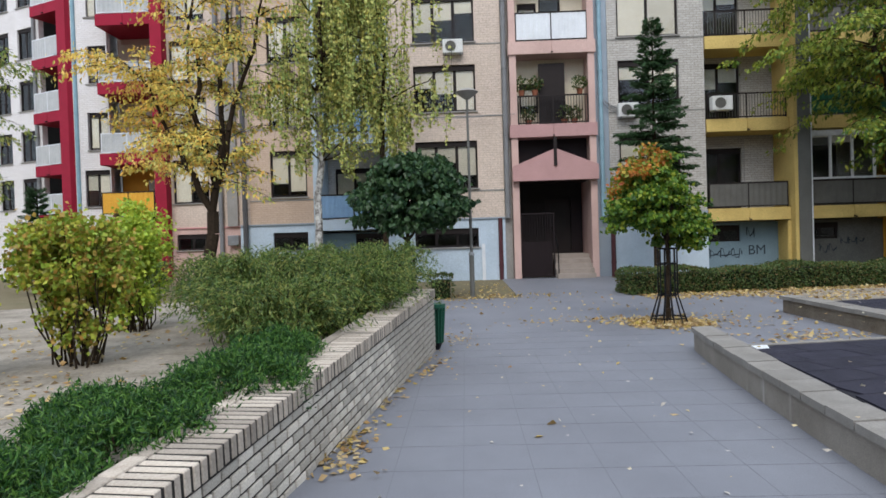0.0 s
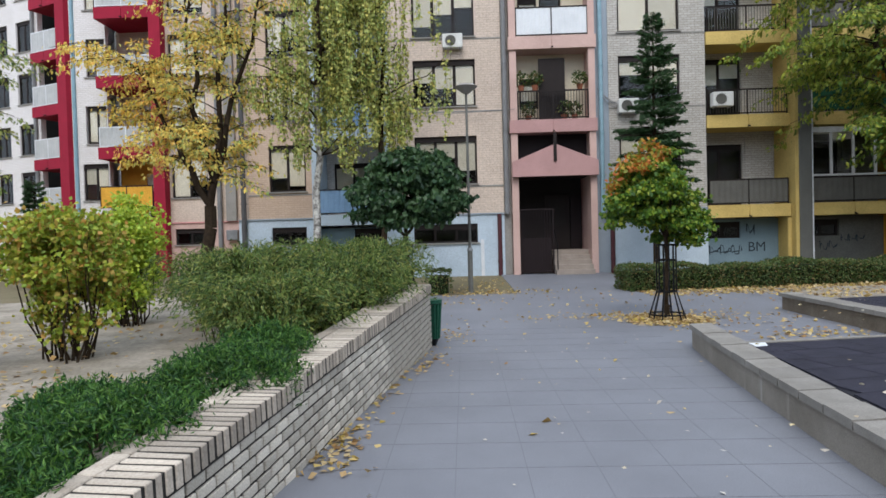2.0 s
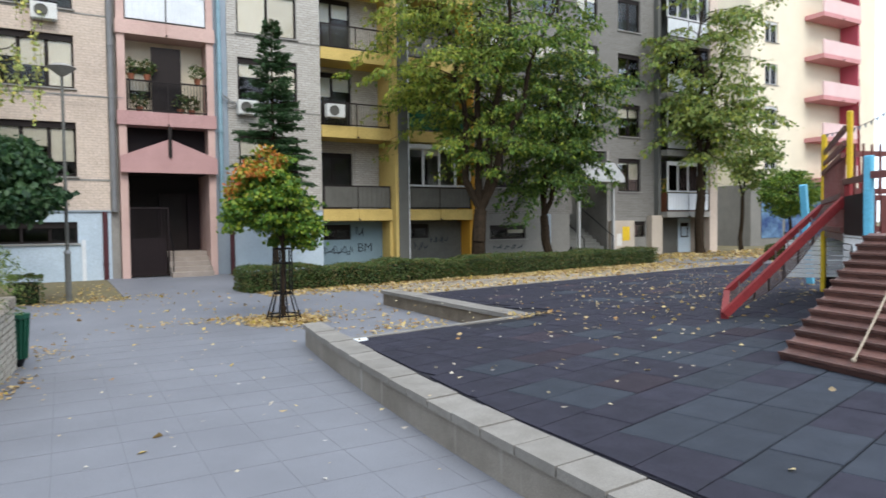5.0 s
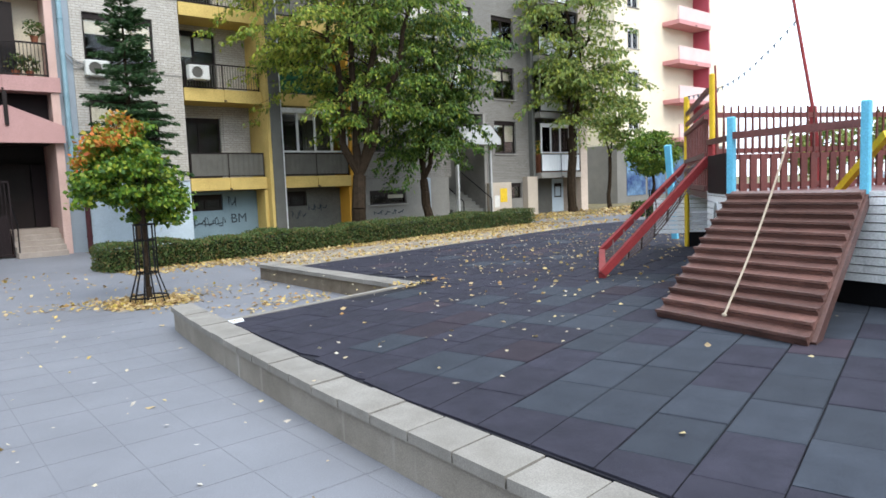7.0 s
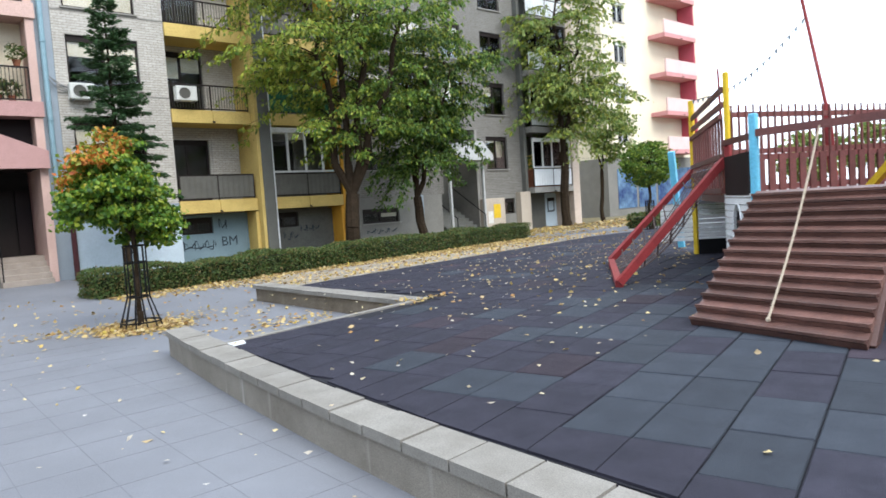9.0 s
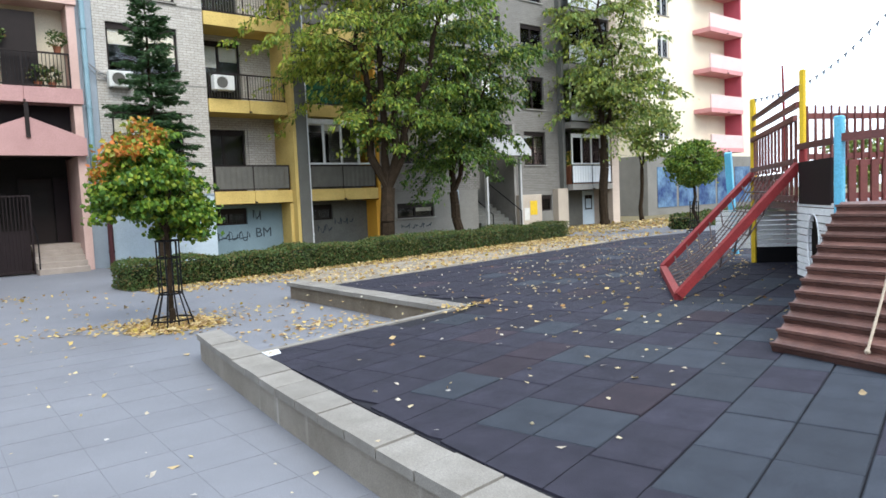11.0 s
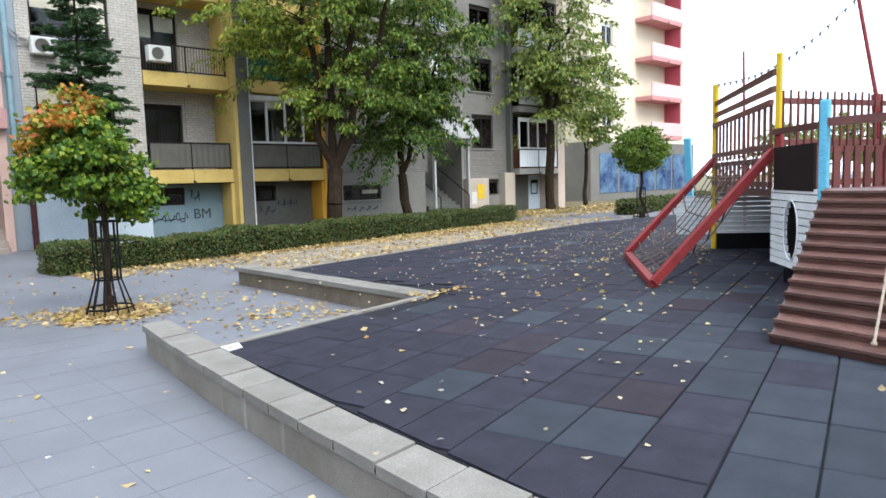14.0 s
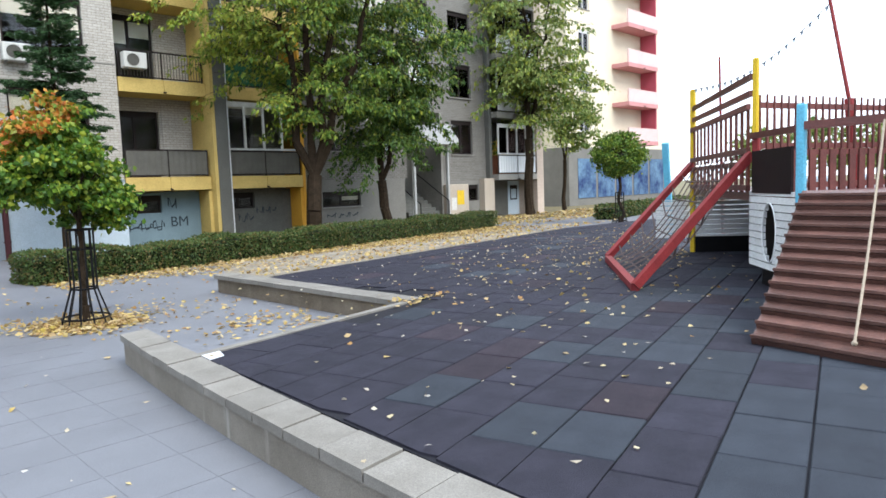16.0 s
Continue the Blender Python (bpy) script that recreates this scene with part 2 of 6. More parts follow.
SHIP_YELLOW = material("yellow_post", (0.72, 0.5, 0.03), (0.6, 0.4, 0.025), 0.45, 5, 60, 0.08)
SHIP_BLUE = material("sky_blue_post", (0.16, 0.52, 0.72), (0.12, 0.42, 0.6), 0.45, 5, 60, 0.08)
ROPE = material("hemp_rope", (0.5, 0.42, 0.33), (0.36, 0.3, 0.23), 0.95, 30, 200, 0.6)
ROPE_DARK = material("net_rope", (0.16, 0.12, 0.11), None, 0.95, 30, 200, 0.6)
BIN_GREEN = material("green_enamel", (0.014, 0.085, 0.05), (0.01, 0.055, 0.034), 0.45, 5, 60, 0.08)
STEP = material("step_stone", (0.34, 0.29, 0.25), (0.25, 0.21, 0.18), 0.85, 3, 50, 0.2)
INK = material("dark_spray_paint", (0.03, 0.045, 0.06), None, 0.7, 5, 60, 0.02)
POSTER = material("blue_mural", (0.015, 0.035, 0.13), (0.14, 0.24, 0.36), 0.7, 0.9, 8, 0.02, mix=0.3)
SIGN_YELLOW = material("yellow_sign", (0.75, 0.5, 0.03), None, 0.5, 5, 60, 0.02)
PAPER = material("pale_paper", (0.7, 0.68, 0.64), None, 0.8, 5, 60, 0.02)
TERRA = material("terracotta", (0.3, 0.11, 0.06), None, 0.8, 5, 60, 0.1)
ROOF = material("roof_tile", (0.3, 0.12, 0.08), (0.2, 0.08, 0.06), 0.8, 2, 30, 0.2)
CAR_PAINT = material("car_paint", (0.5, 0.55, 0.6), None, 0.25, 3, 60, 0.0, 0.3)
TYRE = material("tyre", (0.02, 0.02, 0.02), None, 0.8, 5, 60, 0.1)

L_MAPLE = leaf_material("maple_leaves", [(0.03, 0.08, 0.012), (0.065, 0.15, 0.016), (0.14, 0.24, 0.02), (0.26, 0.3, 0.025), (0.05, 0.12, 0.016), (0.09, 0.18, 0.018)])
L_MAPLE_RED = leaf_material("maple_turning_leaves", [(0.4, 0.085, 0.02), (0.45, 0.17, 0.025), (0.36, 0.25, 0.03), (0.2, 0.24, 0.03), (0.12, 0.2, 0.02)])
L_DARK = leaf_material("dark_green_leaves", [(0.012, 0.035, 0.016), (0.025, 0.065, 0.024), (0.06, 0.11, 0.045), (0.04, 0.085, 0.025)], 0.38)
L_BIRCH = leaf_material("birch_leaves", [(0.19, 0.28, 0.07), (0.36, 0.42, 0.12), (0.58, 0.55, 0.16), (0.29, 0.36, 0.1), (0.66, 0.55, 0.14)])
L_YELLOW = leaf_material("yellow_leaves", [(0.68, 0.44, 0.07), (0.85, 0.64, 0.14), (0.6, 0.55, 0.13), (0.78, 0.42, 0.08), (0.48, 0.48, 0.14)])
L_LIME = leaf_material("linden_leaves", [(0.03, 0.07, 0.012), (0.065, 0.14, 0.018), (0.13, 0.215, 0.025), (0.23, 0.28, 0.035), (0.045, 0.1, 0.014)])
# sunlight and crown shade put into the leaf colours of the next two
L_LIME_SUN = leaf_material("linden_sunlit_leaves", [(0.13, 0.21, 0.022), (0.24, 0.31, 0.035), (0.36, 0.37, 0.045), (0.08, 0.16, 0.018), (0.3, 0.3, 0.05), (0.05, 0.11, 0.014)])
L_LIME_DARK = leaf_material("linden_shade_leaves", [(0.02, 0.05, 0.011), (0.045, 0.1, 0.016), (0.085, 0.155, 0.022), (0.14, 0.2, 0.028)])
L_PALE = leaf_material("pale_tree_leaves", [(0.08, 0.145, 0.035), (0.16, 0.235, 0.055), (0.28, 0.3, 0.08), (0.11, 0.18, 0.045)])
L_SPRUCE = leaf_material("spruce_needles", [(0.018, 0.045, 0.018), (0.035, 0.085, 0.03), (0.065, 0.13, 0.045)])
L_HEDGE = leaf_material("hedge_leaves", [(0.03, 0.06, 0.016), (0.055, 0.095, 0.022), (0.09, 0.13, 0.035), (0.16, 0.1, 0.035)])
L_SHRUB = leaf_material("shrub_leaves", [(0.15, 0.24, 0.026), (0.28, 0.37, 0.04), (0.44, 0.43, 0.05), (0.2, 0.29, 0.035), (0.48, 0.26, 0.06), (0.1, 0.17, 0.02)])
L_SHRUB_LIME = leaf_material("lime_shrub_leaves", [(0.2, 0.32, 0.03), (0.34, 0.46, 0.045), (0.5, 0.54, 0.06), (0.28, 0.4, 0.04)])
L_SAGE = leaf_material("feathery_leaves", [(0.03, 0.065, 0.016), (0.075, 0.13, 0.028), (0.14, 0.205, 0.042), (0.27, 0.27, 0.07)])
L_JUNIPER = leaf_material("juniper_needles", [(0.008, 0.035, 0.01), (0.022, 0.08, 0.016), (0.06, 0.15, 0.026), (0.12, 0.23, 0.04)])
L_LITTER = leaf_material("fallen_leaves", [(0.52, 0.37, 0.11), (0.58, 0.45, 0.2), (0.34, 0.19, 0.07), (0.58, 0.47, 0.26), (0.2, 0.11, 0.05), (0.42, 0.32, 0.07)], 0.8)
L_SCRAP = leaf_material("pale_scraps", [(0.55, 0.5, 0.4), (0.58, 0.46, 0.22), (0.5, 0.48, 0.45), (0.4, 0.3, 0.16)], 0.8)

# ---- building helpers ----
def mesh_of(bm, mat, name):
    me = bpy.data.meshes.new(name)
    bm.to_mesh(me)
    bm.free()
    me.materials.append(mat)
    return me


def part(name, bm, mat, parent=None, label=""):
    ob = new(name, mesh_of(bm, mat, name))
    if parent is not None:
        ob.parent = parent
    return tagged(ob, label)


def thing(name, label, category, group="", kind="", at=(0, 0, 0)):
    ob = new(name)
    ob.location = at
    ob.empty_display_size = 0.2
    return tagged(ob, label, category, group, kind)


def box(bm, x0, y0, z0, x1, y1, z1, bevel=0.0, m=None):
    mat = Matrix.Translation(((x0 + x1) / 2, (y0 + y1) / 2, (z0 + z1) / 2)) @ Matrix.Diagonal((abs(x1 - x0), abs(y1 - y0), abs(z1 - z0), 1))
    if m is not None:
        mat = m @ mat
    r = bmesh.ops.create_cube(bm, size=1, matrix=mat)
    if bevel:
        es = list({e for v in r["verts"] for e in v.link_edges})
        bmesh.ops.bevel(bm, geom=es, offset=bevel, segments=1, affect="EDGES")
    return bm


def B(*a, **k):
    return box(bmesh.new(), *a, **k)


def tube(bm, p, q, r0, r1=None, n=8):
    """A tapered round bar from p to q."""
    p, q = Vector(p), Vector(q)
    d = q - p
    if d.length < 1e-5:
        return bm
    m = Matrix.Translation((p + q) / 2) @ d.to_track_quat("Z", "Y").to_matrix().to_4x4()
    bmesh.ops.create_cone(bm, cap_ends=True, segments=n, radius1=r0, radius2=r0 if r1 is None else r1, depth=d.length, matrix=m)
    return bm


def beam(bm, p, q, w, h):
    """A square bar from p to q, w wide and h high."""
    p, q = Vector(p), Vector(q)
    d = (q - p).normalized()
    side = d.cross(Vector((0, 0, 1)))
    side = side.normalized() if side.length > 1e-3 else Vector((1, 0, 0))
    up = side.cross(d)
    vs = []
    for c in (p, q):
        for a, b in ((-1, -1), (1, -1), (1, 1), (-1, 1)):
            vs.append(bm.verts.new(c + side * a * w / 2 + up * b * h / 2))
    for f in ((0, 1, 2, 3), (7, 6, 5, 4), (0, 4, 5, 1), (1, 5, 6, 2), (2, 6, 7, 3), (3, 7, 4, 0)):
        bm.faces.new([vs[i] for i in f])
    return bm


def prism(bm, pts, z0, z1):
    """An upright block over the outline pts; z1 may be one height or one for each corner."""
    tops = z1 if isinstance(z1, (list, tuple)) else [z1] * len(pts)
    lo = [bm.verts.new((x, y, z0)) for x, y in pts]
    hi = [bm.verts.new((x, y, z)) for (x, y), z in zip(pts, tops)]
    n = len(pts)
    bm.faces.new(list(reversed(lo)))
    bm.faces.new(hi)
    for i in range(n):
        bm.faces.new((lo[i], lo[(i + 1) % n], hi[(i + 1) % n], hi[i]))
    bmesh.ops.recalc_face_normals(bm, faces=bm.faces)
    return bm


def leaves(name, pts, size, mat, parent, rng, long=1.0, flat=False, droop=0.0, ways=None):
    """Many small folded leaves at the places pts, as one mesh."""
    n = len(pts)
    a = rng.normal(size=(n, 3)) if ways is None else ways + rng.normal(size=(n, 3)) * 0.25
    if flat:
        a[:, 2] *= 0.15
    a[:, 2] -= droop
    a /= np.linalg.norm(a, axis=1, keepdims=True) + 1e-9
    b = rng.normal(size=(n, 3))
    if flat:
        b[:, 2] *= 0.15
    b -= (b * a).sum(1, keepdims=True) * a
    b /= np.linalg.norm(b, axis=1, keepdims=True) + 1e-9
    c = np.cross(a, b)
    s = size * rng.uniform(0.65, 1.3, (n, 1))
    w = s * 0.42 / long
    v = np.stack([pts, pts + a * s * 0.45 + b * w + c * s * 0.1, pts + a * s, pts + a * s * 0.45 - b * w + c * s * 0.1], 1).reshape(-1, 3)
    f = np.arange(n * 4).reshape(n, 4)
    me = bpy.data.meshes.new(name)
    me.from_pydata(v.tolist(), [], f.tolist())
    me.materials.append(mat)
    ob = new(name, me)
    if parent is not None:
        ob.parent = parent
    return ob


def in_blobs(blobs, n, rng, shell=0.5):
    """Places inside egg-shaped bodies (centre, radii), thicker towards their skin."""
    vol = np.array([b[1][0] * b[1][1] * b[1][2] for b in blobs])
    pick = rng.choice(len(blobs), n, p=vol / vol.sum())
    d = rng.normal(size=(n, 3))
    d /= np.linalg.norm(d, axis=1, keepdims=True)
    r = rng.uniform(0, 1, (n, 1)) ** (1 / 3) * (1 - shell) + shell * rng.uniform(0.8, 1.05, (n, 1))
    c = np.array([b[0] for b in blobs])[pick]
    q = np.array([b[1] for b in blobs])[pick]
    return c + d * r * q


def limb(bm, p, q, r0, r1, rng, bend=0.12, steps=4):
    """A crooked tapered limb; returns the points along it."""
    p, q = Vector(p), Vector(q)
    L = (q - p).length
    pts = [p]
    for i in range(1, steps + 1):
        t = i / steps
        o = Vector(rng.normal(size=3)) * bend * L * (0.35 if i < steps else 0)
        pts.append(p.lerp(q, t) + o)
    for i in range(steps):
        a, b = r0 + (r1 - r0) * i / steps, r0 + (r1 - r0) * (i + 1) / steps
        tube(bm, pts[i], pts[i + 1], a, b, 8 if a > 0.06 else 5)
    return pts

# ---- ground ----
bm = bmesh.new()
prism(bm, [(-600, -600), (600, -600), (600, 600), (-600, 600)], -0.5, -0.02)
tagged(part("ground", bm, LAWN), "worn earth and thin grass reaching the horizon", "ground", kind="structure")

bm = bmesh.new()
prism(bm, [(-1.9, -8), (2.6, -8), (2.6, 4), (3.05, 8.9), (3.05, 16.9), (-1.0, 16.9), (-1.0, 9.6)], -0.3, 0.0)
prism(bm, [(3.05, 7.45), (5.76, 7.9), (5.76, 12.6), (3.05, 12.6), (3.05, 8.9)], -0.3, 0.0)
prism(bm, [(3.05, 12.6), (5.76, 12.6), (8.0, 12.9), (8.0, 16.9), (3.05, 16.9)], -0.3, 0.0)
prism(bm, [(1.3, 16.9), (5.0, 16.9), (5.1, 25.0), (1.3, 25.0)], -0.3, 0.0)
prism(bm, [(-30, 12.6), (-1.0, 12.6), (-1.0, 16.9), (-30, 16.9)], -0.3, 0.0)
prism(bm, [(19.5, 13.2), (120, 13.2), (120, 22.4), (22.0, 20.8), (19.5, 17.5)], -0.3, 0.004)
pavement = tagged(part("pavement", bm, ASPHALT), "grey asphalt footway with hairline joints and scattered leaves", "pavement", kind="structure")

# plain unseen blocks, added to close the court behind the camera and to its sides and cut low sky light
tagged(part("unseen_wall_south", B(-60, -36, -0.2, 70, -34, 17), CREAM_PLAIN), "plain pale unseen wall closing the court, added to cut low sky light", "wall", kind="structure")
tagged(part("unseen_wall_west", B(-48, -34, -0.2, -46, 30, 15), CREAM_PLAIN), "plain pale unseen wall closing the court, added to cut low sky light", "wall", kind="structure")

# raised bed behind the brick wall
WALL_A, WALL_B = Vector((-0.45, 9.2, 0)), Vector((-1.83, -1.0, 0))
bm = bmesh.new()
prism(bm, [(-0.72, 9.2), (-2.25, -1.0), (-14, -1.0), (-14, 11.5), (-1.2, 11.5)], -0.3, [0.64, 0.26, 0.2, 0.45, 0.62])
tagged(part("planting_bed", bm, EARTH), "raised bed of dry trodden earth behind a brick wall", "flower bed", kind="structure")

# ---- brick garden wall ----
wall_dir = (WALL_B - WALL_A).normalized()
wall_yaw = math.degrees(math.atan2(wall_dir.y, wall_dir.x))
WALL_M = pose(WALL_A.x, WALL_A.y, 0, 0, 0, wall_yaw) @ pose(0, 0, 0, 0, 2.9, 0)     # local x runs along the wall, local y to the bed, out is -y
WALL_H, WALL_T, WALL_L = 0.735, 0.36, (WALL_B - WALL_A).length
if (WALL_M.to_3x3() @ Vector((0, 1, 0))).x > 0:
    WALL_SIDE = -1
else:
    WALL_SIDE = 1
garden_wall = tagged(thing("garden_wall", "low cream brick garden wall with an upright brick coping", "wall", kind="structure"), kind="structure")
garden_wall.matrix_world = WALL_M
s = WALL_SIDE
part("core", B(0.012, s * 0.012, -0.1, WALL_L, s * (WALL_T - 0.01), WALL_H - 0.003), MORTAR, garden_wall)
part("coping_mortar", B(0.012, -0.009 * s, WALL_H, WALL_L - 0.02, 0.262 * s, WALL_H + 0.122), MORTAR, garden_wall)
part("edge_mortar", B(0.012, 0.265 * s, WALL_H, WALL_L - 0.02, 0.366 * s, WALL_H + 0.11), MORTAR, garden_wall)

# ---- kerbs of the playground ----
KERB_PTS = [(2.86, 8.86), (2.73, 7.9), (2.62, 6.95), (2.52, 5.95), (2.44, 4.95), (2.385, 4.2), (2.35, 3.4), (2.315, 2.4), (2.3, 1.0), (2.28, -4.0)]
KERB_IN = [(3.14, 8.92), (3.04, 8.0), (2.94, 7.05), (2.83, 6.05), (2.74, 5.05), (2.69, 4.25), (2.655, 3.45), (2.63, 2.4), (2.615, 1.0), (2.6, -4.0)]


def along(pts, d):
    for (x0, y0), (x1, y1) in zip(pts, pts[1:]):
        L = math.hypot(x1 - x0, y1 - y0)
        if d <= L:
            return x0 + (x1 - x0) * d / L, y0 + (y1 - y0) * d / L
        d -= L
    return pts[-1]


def frac(pts, t):
    total = sum(math.dist(a, b) for a, b in zip(pts, pts[1:]))
    return along(pts, t * total * 0.9999)


kerb = tagged(thing("kerb_wall", "low concrete kerb wall capped with grey slabs beside the playground", "kerb", kind="structure"), kind="structure")
bm = bmesh.new()
ring = []
for i in range(41):
    (x0, y0), (x1, y1) = frac(KERB_PTS, i / 40), frac(KERB_IN, i / 40)
    ring.append([bm.verts.new(v) for v in ((x0 + 0.03, y0 - 0.01, -0.2), (x0 + 0.03, y0 - 0.01, 0.235), (x1 - 0.01, y1 - 0.01, 0.235), (x1 - 0.01, y1 - 0.01, -0.2))])
for a, c in zip(ring, ring[1:]):
    for k in range(4):
        bm.faces.new((a[k], a[(k + 1) % 4], c[(k + 1) % 4], c[k]))
bm.faces.new(ring[0])
bm.faces.new(list(reversed(ring[-1])))
bmesh.ops.recalc_face_normals(bm, faces=bm.faces)
part("wall_face", bm, drip(KERB_FACE), kerb)
N_CAP = 32
for i in range(N_CAP):
    g = 0.0006
    p0, p1 = frac(KERB_PTS, i / N_CAP + g), frac(KERB_PTS, (i + 1) / N_CAP - g)
    q0, q1 = frac(KERB_IN, i / N_CAP + g), frac(KERB_IN, (i + 1) / N_CAP - g)
    dz = 0.004 * math.sin(i * 2.7)
    part("coping_slab", prism(bmesh.new(), [p0, p1, q1, q0], 0.237, 0.3 + dz), KERB, kerb)

kerb_b = tagged(thing("ramp_wall", "low concrete wall capped with grey slabs beside the slope", "kerb", kind="structure"), kind="structure")
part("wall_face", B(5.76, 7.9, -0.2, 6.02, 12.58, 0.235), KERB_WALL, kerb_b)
for i in range(10):
    y0 = 7.88 + i * 0.474
    part("coping_slab", B(5.71, y0 + 0.004, 0.237, 6.05, y0 + 0.47, 0.302 + 0.003 * math.sin(i * 2.1)), KERB, kerb_b)
part("painted_corner", prism(bmesh.new(), [(2.97, 7.33), (3.15, 7.36), (3.09, 7.16), (2.95, 7.12)], 0.28, 0.304), RAIL_WHITE, kerb_b, "white painted corner piece")
part("edge_strip", beam(bmesh.new(), (2.97, 7.36, 0.27), (5.74, 7.82, 0.27), 0.09, 0.07), KERB, kerb_b)

# ---- playground floor ----
RUB = [(2.95, 7.3), (5.74, 7.78), (6.05, 7.8), (6.05, 11.5), (17.2, 13.4), (22.0, 13.0), (24.0, 6.0), (24.0, -12), (2.62, -12), (2.68, 3.75)]
rubber = tagged(part("rubber_floor", prism(bmesh.new(), RUB, -0.2, 0.284), RUBBER_BED), "playground floor of dark rubber tiles with open joints", "floor", kind="structure")
prism_strip = prism(bmesh.new(), [(6.05, 11.5), (17.2, 13.4), (22.0, 13.0), (24, 14.0), (21.0, 18.2), (8.0, 16.9), (6.05, 12.6)], -0.3, [0.29, 0.29, 0.28, 0.0, 0.0, 0.0, 0.0])
tagged(part("leaf_strip", prism_strip, EARTH), "sloping strip of bare soil under fallen leaves", "verge", kind="structure")

# ---- facade helpers ----
FLOORS = [1.85, 5.05, 8.0, 10.85, 13.7, 16.55]      # undersides of the floor slabs
ROWS = [(3.33, 5.05), (6.12, 7.8), (8.62, 10.32), (11.42, 13.1), (14.25, 15.9)]


def holed(x0, x1, y0, y1, z0, z1, holes):
    """One connected slab along x with holes right through it."""
    xs = sorted({x0, x1, *[min(max(h[i], x0), x1) for h in holes for i in (0, 1)]})
    zs = sorted({z0, z1, *[min(max(h[i], z0), z1) for h in holes for i in (2, 3)]})

    def solid(i, j):
        if not (0 <= i < len(xs) - 1 and 0 <= j < len(zs) - 1):
            return False
        cx, cz = (xs[i] + xs[i + 1]) / 2, (zs[j] + zs[j + 1]) / 2
        return not any(h[0] < cx < h[1] and h[2] < cz < h[3] for h in holes)

    bm = bmesh.new()
    vs = {}

    def v(i, j, k):
        if (i, j, k) not in vs:
            vs[i, j, k] = bm.verts.new((xs[i], y1 if k else y0, zs[j]))
        return vs[i, j, k]

    for i in range(len(xs) - 1):
        for j in range(len(zs) - 1):
            if not solid(i, j):
                continue
            bm.faces.new((v(i, j, 0), v(i + 1, j, 0), v(i + 1, j + 1, 0), v(i, j + 1, 0)))
            bm.faces.new((v(i, j + 1, 1), v(i + 1, j + 1, 1), v(i + 1, j, 1), v(i, j, 1)))
            if not solid(i - 1, j):
                bm.faces.new((v(i, j, 1), v(i, j, 0), v(i, j + 1, 0), v(i, j + 1, 1)))
            if not solid(i + 1, j):
                bm.faces.new((v(i + 1, j, 0), v(i + 1, j, 1), v(i + 1, j + 1, 1), v(i + 1, j + 1, 0)))
            if not solid(i, j - 1):
                bm.faces.new((v(i, j, 1), v(i + 1, j, 1), v(i + 1, j, 0), v(i, j, 0)))
            if not solid(i, j + 1):
                bm.faces.new((v(i, j + 1, 0), v(i + 1, j + 1, 0), v(i + 1, j + 1, 1), v(i, j + 1, 1)))
    return bm


def wall(name, x0, x1, y0, y1, z0, z1, holes, mat, parent, label=""):
    """An upright wall along x with holes (x0, x1, z0, z1) right through it."""
    bm = holed(x0, x1, y0, y1, z0, z1, holes)
    return part(name, bm, mat, parent, label)


def window(x0, x1, z0, z1, y, parent, leaves_=2, blind=0.4, frame_mat=None, seed=0, sill=True):
    """A window set 12 cm into the wall face at y: frame, panes, roller blinds behind and a sill."""
    fm = frame_mat or FRAME
    rng = random.Random(seed * 7 + int(x0 * 100))
    yf = y + 0.10
    t = 0.07
    n = leaves_
    w = (x1 - x0) / n
    bm = holed(x0, x1, yf, yf + 0.07, z0, z1, [(x0 + w * i + (t if i == 0 else t * 0.6), x0 + w * (i + 1) - (t if i == n - 1 else t * 0.6), z0 + t, z1 - t) for i in range(n)])
    fr = part("window", bm, fm, parent)
    for i in range(n):
        a, b = x0 + w * i + t * 0.8, x0 + w * (i + 1) - t * 0.8
        p = part("pane", B(a, yf + 0.03, z0 + t * 0.8, b, yf + 0.036, z1 - t * 0.8), GLASS, fr)
        p.visible_shadow = False
        drop = blind if blind in (0, 1) else min(1, max(0, blind + rng.uniform(-0.35, 0.35)))
        if drop > 0.05:
            part("blind", B(a, yf + 0.041, z1 - t - (z1 - z0 - 2 * t) * drop, b, yf + 0.05, z1 - t), BLIND, fr)
    part("lintel_box", B(x0 + 0.01, yf - 0.03, z1 - 0.2, x1 - 0.01, yf - 0.002, z1 - 0.004), fm, fr)
    if sill:
        part("sill", B(x0 - 0.06, y - 0.07, z0 - 0.05, x1 + 0.06, y + 0.095, z0 - 0.002), CONCRETE, fr)
    return fr


